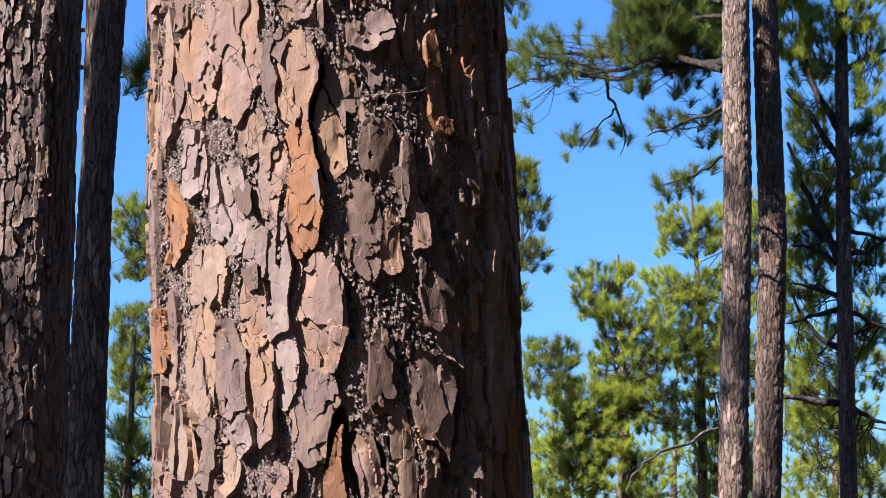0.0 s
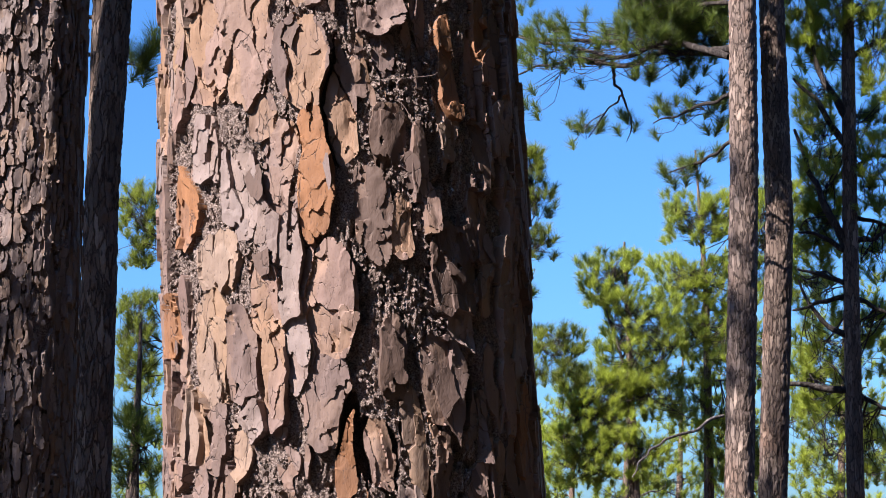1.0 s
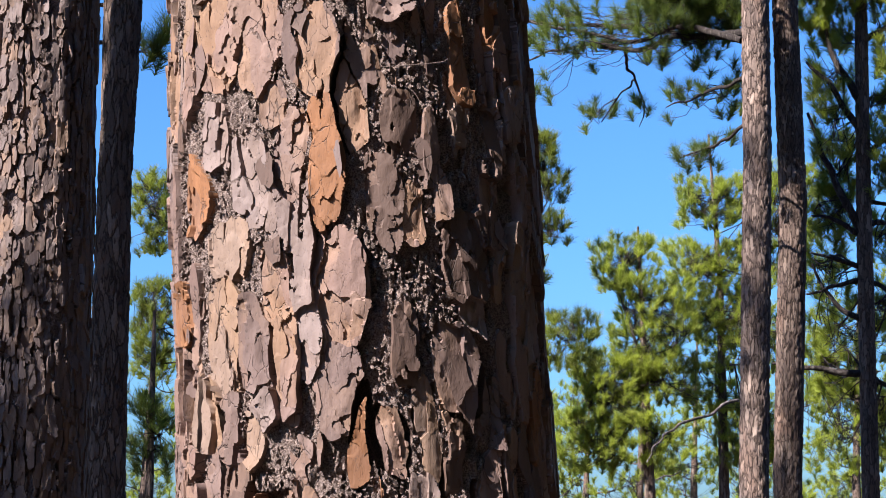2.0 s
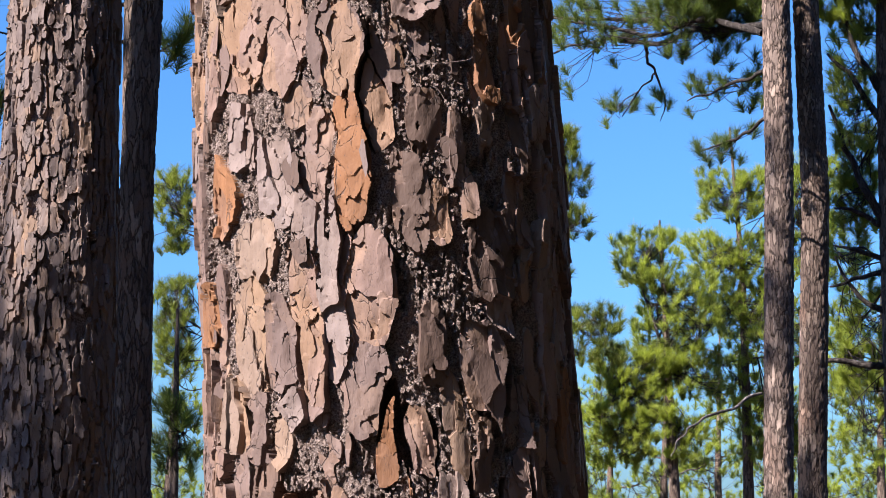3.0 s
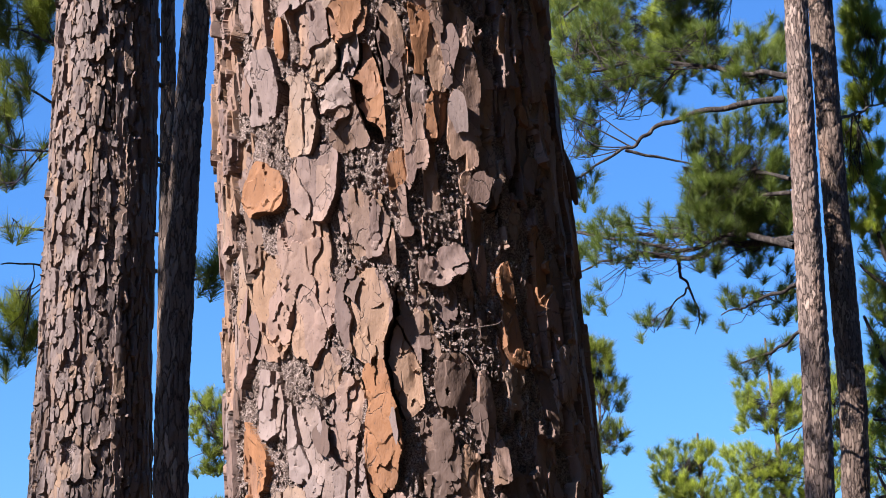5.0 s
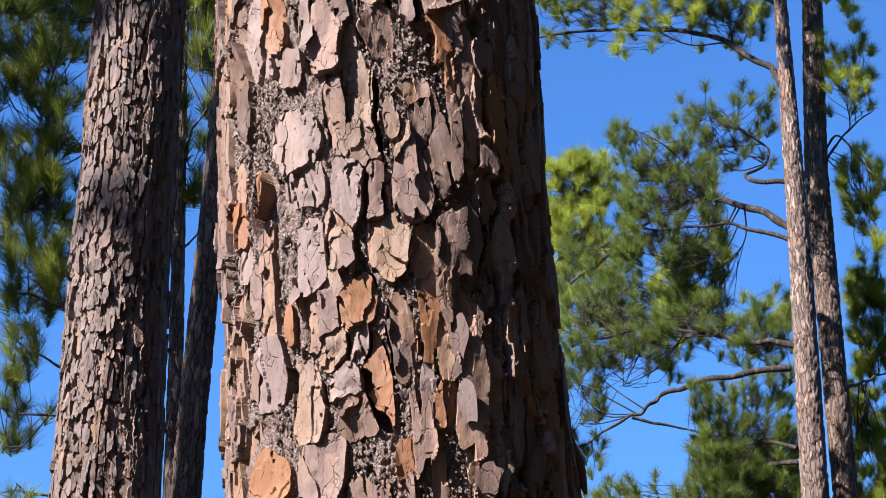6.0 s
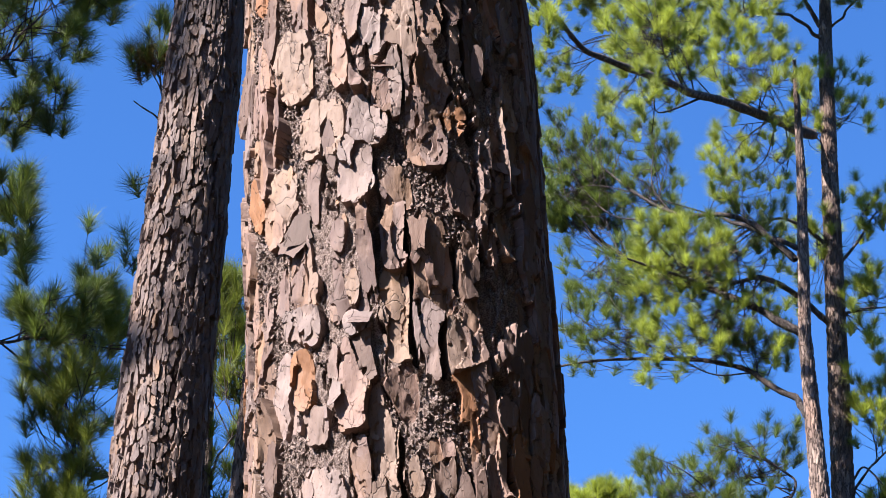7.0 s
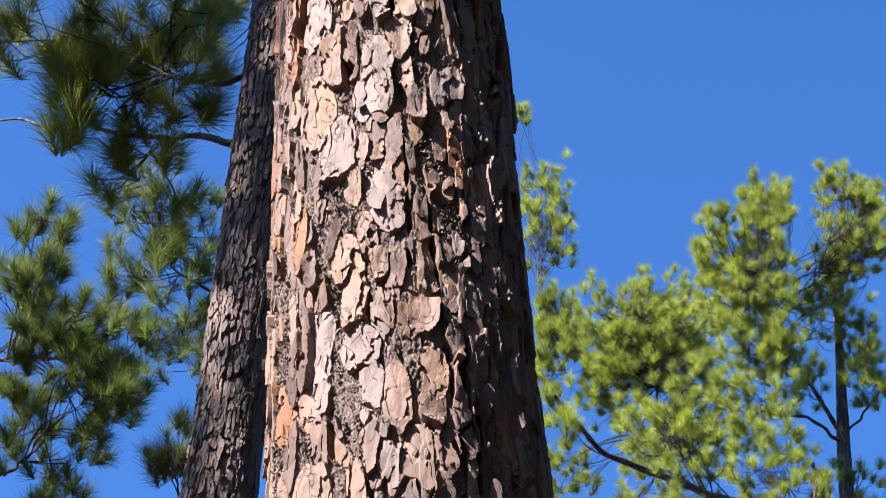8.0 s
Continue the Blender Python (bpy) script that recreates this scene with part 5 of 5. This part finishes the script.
crown.limb((0.51, 24.00, 4.55), (0.91, 24.00, 5.29), (0.98, 24.00, 6.11))
crown.spray((0.93, 24.00, 6.18), 0.19, 0.27, 1.27)
crown.spray((1.03, 24.00, 5.84), 0.25, 0.20, 1.20)
crown.spray((1.04, 24.00, 5.30), 0.23, 0.20, 1.20)
crown.limb((0.64, 24.00, 3.62), (1.11, 24.00, 4.02), (1.51, 24.00, 4.02))
crown.spray((1.29, 24.00, 3.95), 0.32, 0.33, 1.50)
crown.spray((0.94, 24.00, 4.79), 0.10, 0.24, 0.98)
crown.limb((-0.56, 24.00, 4.54), (-2.57, 24.00, 4.94), (-3.72, 24.00, 5.47))
crown.spray((-3.73, 24.00, 5.75), 0.24, 0.27, 1.50)
crown.spray((-3.71, 24.00, 5.24), 0.23, 0.24, 1.27)
crown.limb((-0.55, 24.00, 3.21), (-2.54, 24.00, 3.60), (-3.68, 24.00, 4.26))
crown.spray((-3.68, 24.00, 4.26), 0.23, 0.40, 1.72)
crown.spray((-3.67, 24.00, 3.69), 0.23, 0.23, 1.20)
crown.spray((0.90, 24.00, 6.28), 0.17, 0.20, 1.50)
crown.build()

# ---- far edge of the wood ----
def edge_pine(x, y, top, wide, seed):
    """A young bushy pine at the far edge of the wood, green down to the ground."""
    rng = np.random.RandomState(seed)
    _, root, _ = small_pine("bushy young pine at the far sunlit edge of the wood", [(x, y, -0.1, 0.09), (x, y, 0.5 * top, 0.06), (x + 0.1, y, top, 0.012)], 0.006, 0.08, 1.0, 1.5)
    crown = Crown(root, seed, 0.13, 0.009, 55, 1.0, NEEDLES_SUNLIT, 0.2)
    for k in range(15):
        z, a = 0.6 + (top - 0.9) * k / 14, 2.4 * k + rng.uniform(-0.4, 0.4)
        far = wide * (1.05 - 0.75 * k / 14) * rng.uniform(0.7, 1.2)
        tip = (x + far * math.cos(a), y + 0.6 * far * math.sin(a), z + 0.25)
        crown.limb((x, y, z - 0.1), (x + 0.5 * far * math.cos(a), y + 0.3 * far * math.sin(a), z), tip)
        crown.spray((x + 0.8 * far * math.cos(a), y + 0.5 * far * math.sin(a), z + 0.2), 0.42 * far, 0.3, 0.9)
    crown.build()


for k, (a, y, top, wide) in enumerate(((-12.6, 33, 4.4, 1.8), (-10.6, 36, 4.0, 1.9), (-8.8, 31, 4.6, 1.3), (2.2, 30, 3.8, 1.2), (3.4, 35, 4.2, 1.8), (4.9, 31, 4.4, 1.6), (6.4, 36, 5.2, 1.9), (7.8, 32, 4.8, 1.5), (9.2, 35, 5.6, 1.9), (10.8, 31, 5.2, 1.6), (12.4, 34, 6.2, 2.0))):
    edge_pine(y * math.tan(radians(a)), y, top, wide, 120 + k)


# ---- unseen pines added around and behind to block sky light and sun ----
def shade_pine(seed, low, top, count, spread):
    """A full-crowned pine, added out of sight to block light."""
    rng = np.random.RandomState(seed)
    stem, root, trunk = small_pine("tall unseen pine with a full crown, added to block light", [(0, 0, -0.1, 0.2), (0, 0, 6.0, 0.16), (0.2, 0.1, 12.0, 0.1), (0.2, 0.2, top + 0.5, 0.02)], 0.012, 0.1, 1.0, 2.0, None, 1.0, 0.6)
    wide = Crown(root, seed + 1, 0.3, 0.07, 9, 1.0, NEEDLES_SHADED, 0.4, True)
    for k in range(count):
        z, a = low + (top - low) * k / count, k * 2.4 + rng.uniform(-0.4, 0.4)
        far = (spread - 0.16 * (z - low)) * rng.uniform(0.8, 1.15)
        tip = (far * math.cos(a), far * math.sin(a), z + rng.uniform(-0.3, 0.9))
        wide.limb((0.02 * z, 0.01 * z, z), (tip[0] * 0.5, tip[1] * 0.5, z + 0.1), tip)
        wide.spray((tip[0] * 0.85, tip[1] * 0.85, tip[2]), far * 0.5, 1.0, 1.9)
    wide.build()
    return root


def build_shade_pines():
    rng = np.random.RandomState(5)
    first = shade_pine(77, 3.0, 16.5, 9, 3.0)
    high = shade_pine(90, 10.0, 16.5, 7, 2.1)
    # unseen, set sunward of the slender pine to shade its trunk
    high.location = (-5.75, 1.5, 0)
    # rings of added pines that cut the sky light, open towards the sun
    spots = [(a + rng.uniform(-3, 3), far + rng.uniform(-2, 2)) for far, step in ((8, 22), (12, 17), (17, 14), (24, 12), (32, 11), (41, 11)) for a in np.arange(50, 305, step)]
    for a, far in spots:
        if abs(a - 234) < 30 and far < 27 or a > 270 and far < 20:
            continue
        m = pose(far * math.sin(radians(a)), 3 + far * math.cos(radians(a)), 0, 0, 0, rng.uniform(0, 360))
        copy_thing(first, m)
    # more unseen pines: left ones shade single trunks, right ones block sky light
    for x, y, a, size in ((-7.7, 10.6, 200, 1.0), (-4.3, 3.5, 75, 0.36), (-3.9, 3.6, 190, 0.33), (-4.7, 3.2, 300, 0.39), (5.6, 4.2, 20, 0.9), (5.2, 1.2, 140, 1.0), (4.0, -2.0, 260, 1.0), (7.4, 6.4, 60, 1.0), (7.0, 3.0, 100, 1.0), (4.6, 2.8, 10, 0.7), (3.9, 0.4, 80, 0.75), (6.0, 5.6, 200, 0.8), (3.0, -3.6, 200, 0.9), (0.5, -4.6, 20, 0.9), (-8.4, 9.2, 30, 1.05), (-6.6, 6.9, 110, 0.8)):
        copy_thing(first, pose(x, y, 0, 0, 0, a) @ Matrix.Scale(size, 4))
    copy_thing(high, pose(-7.3, 6.2, 0, 0, 0, 250))
    first.location = (14.5, -3.0, 0)


build_shade_pines()
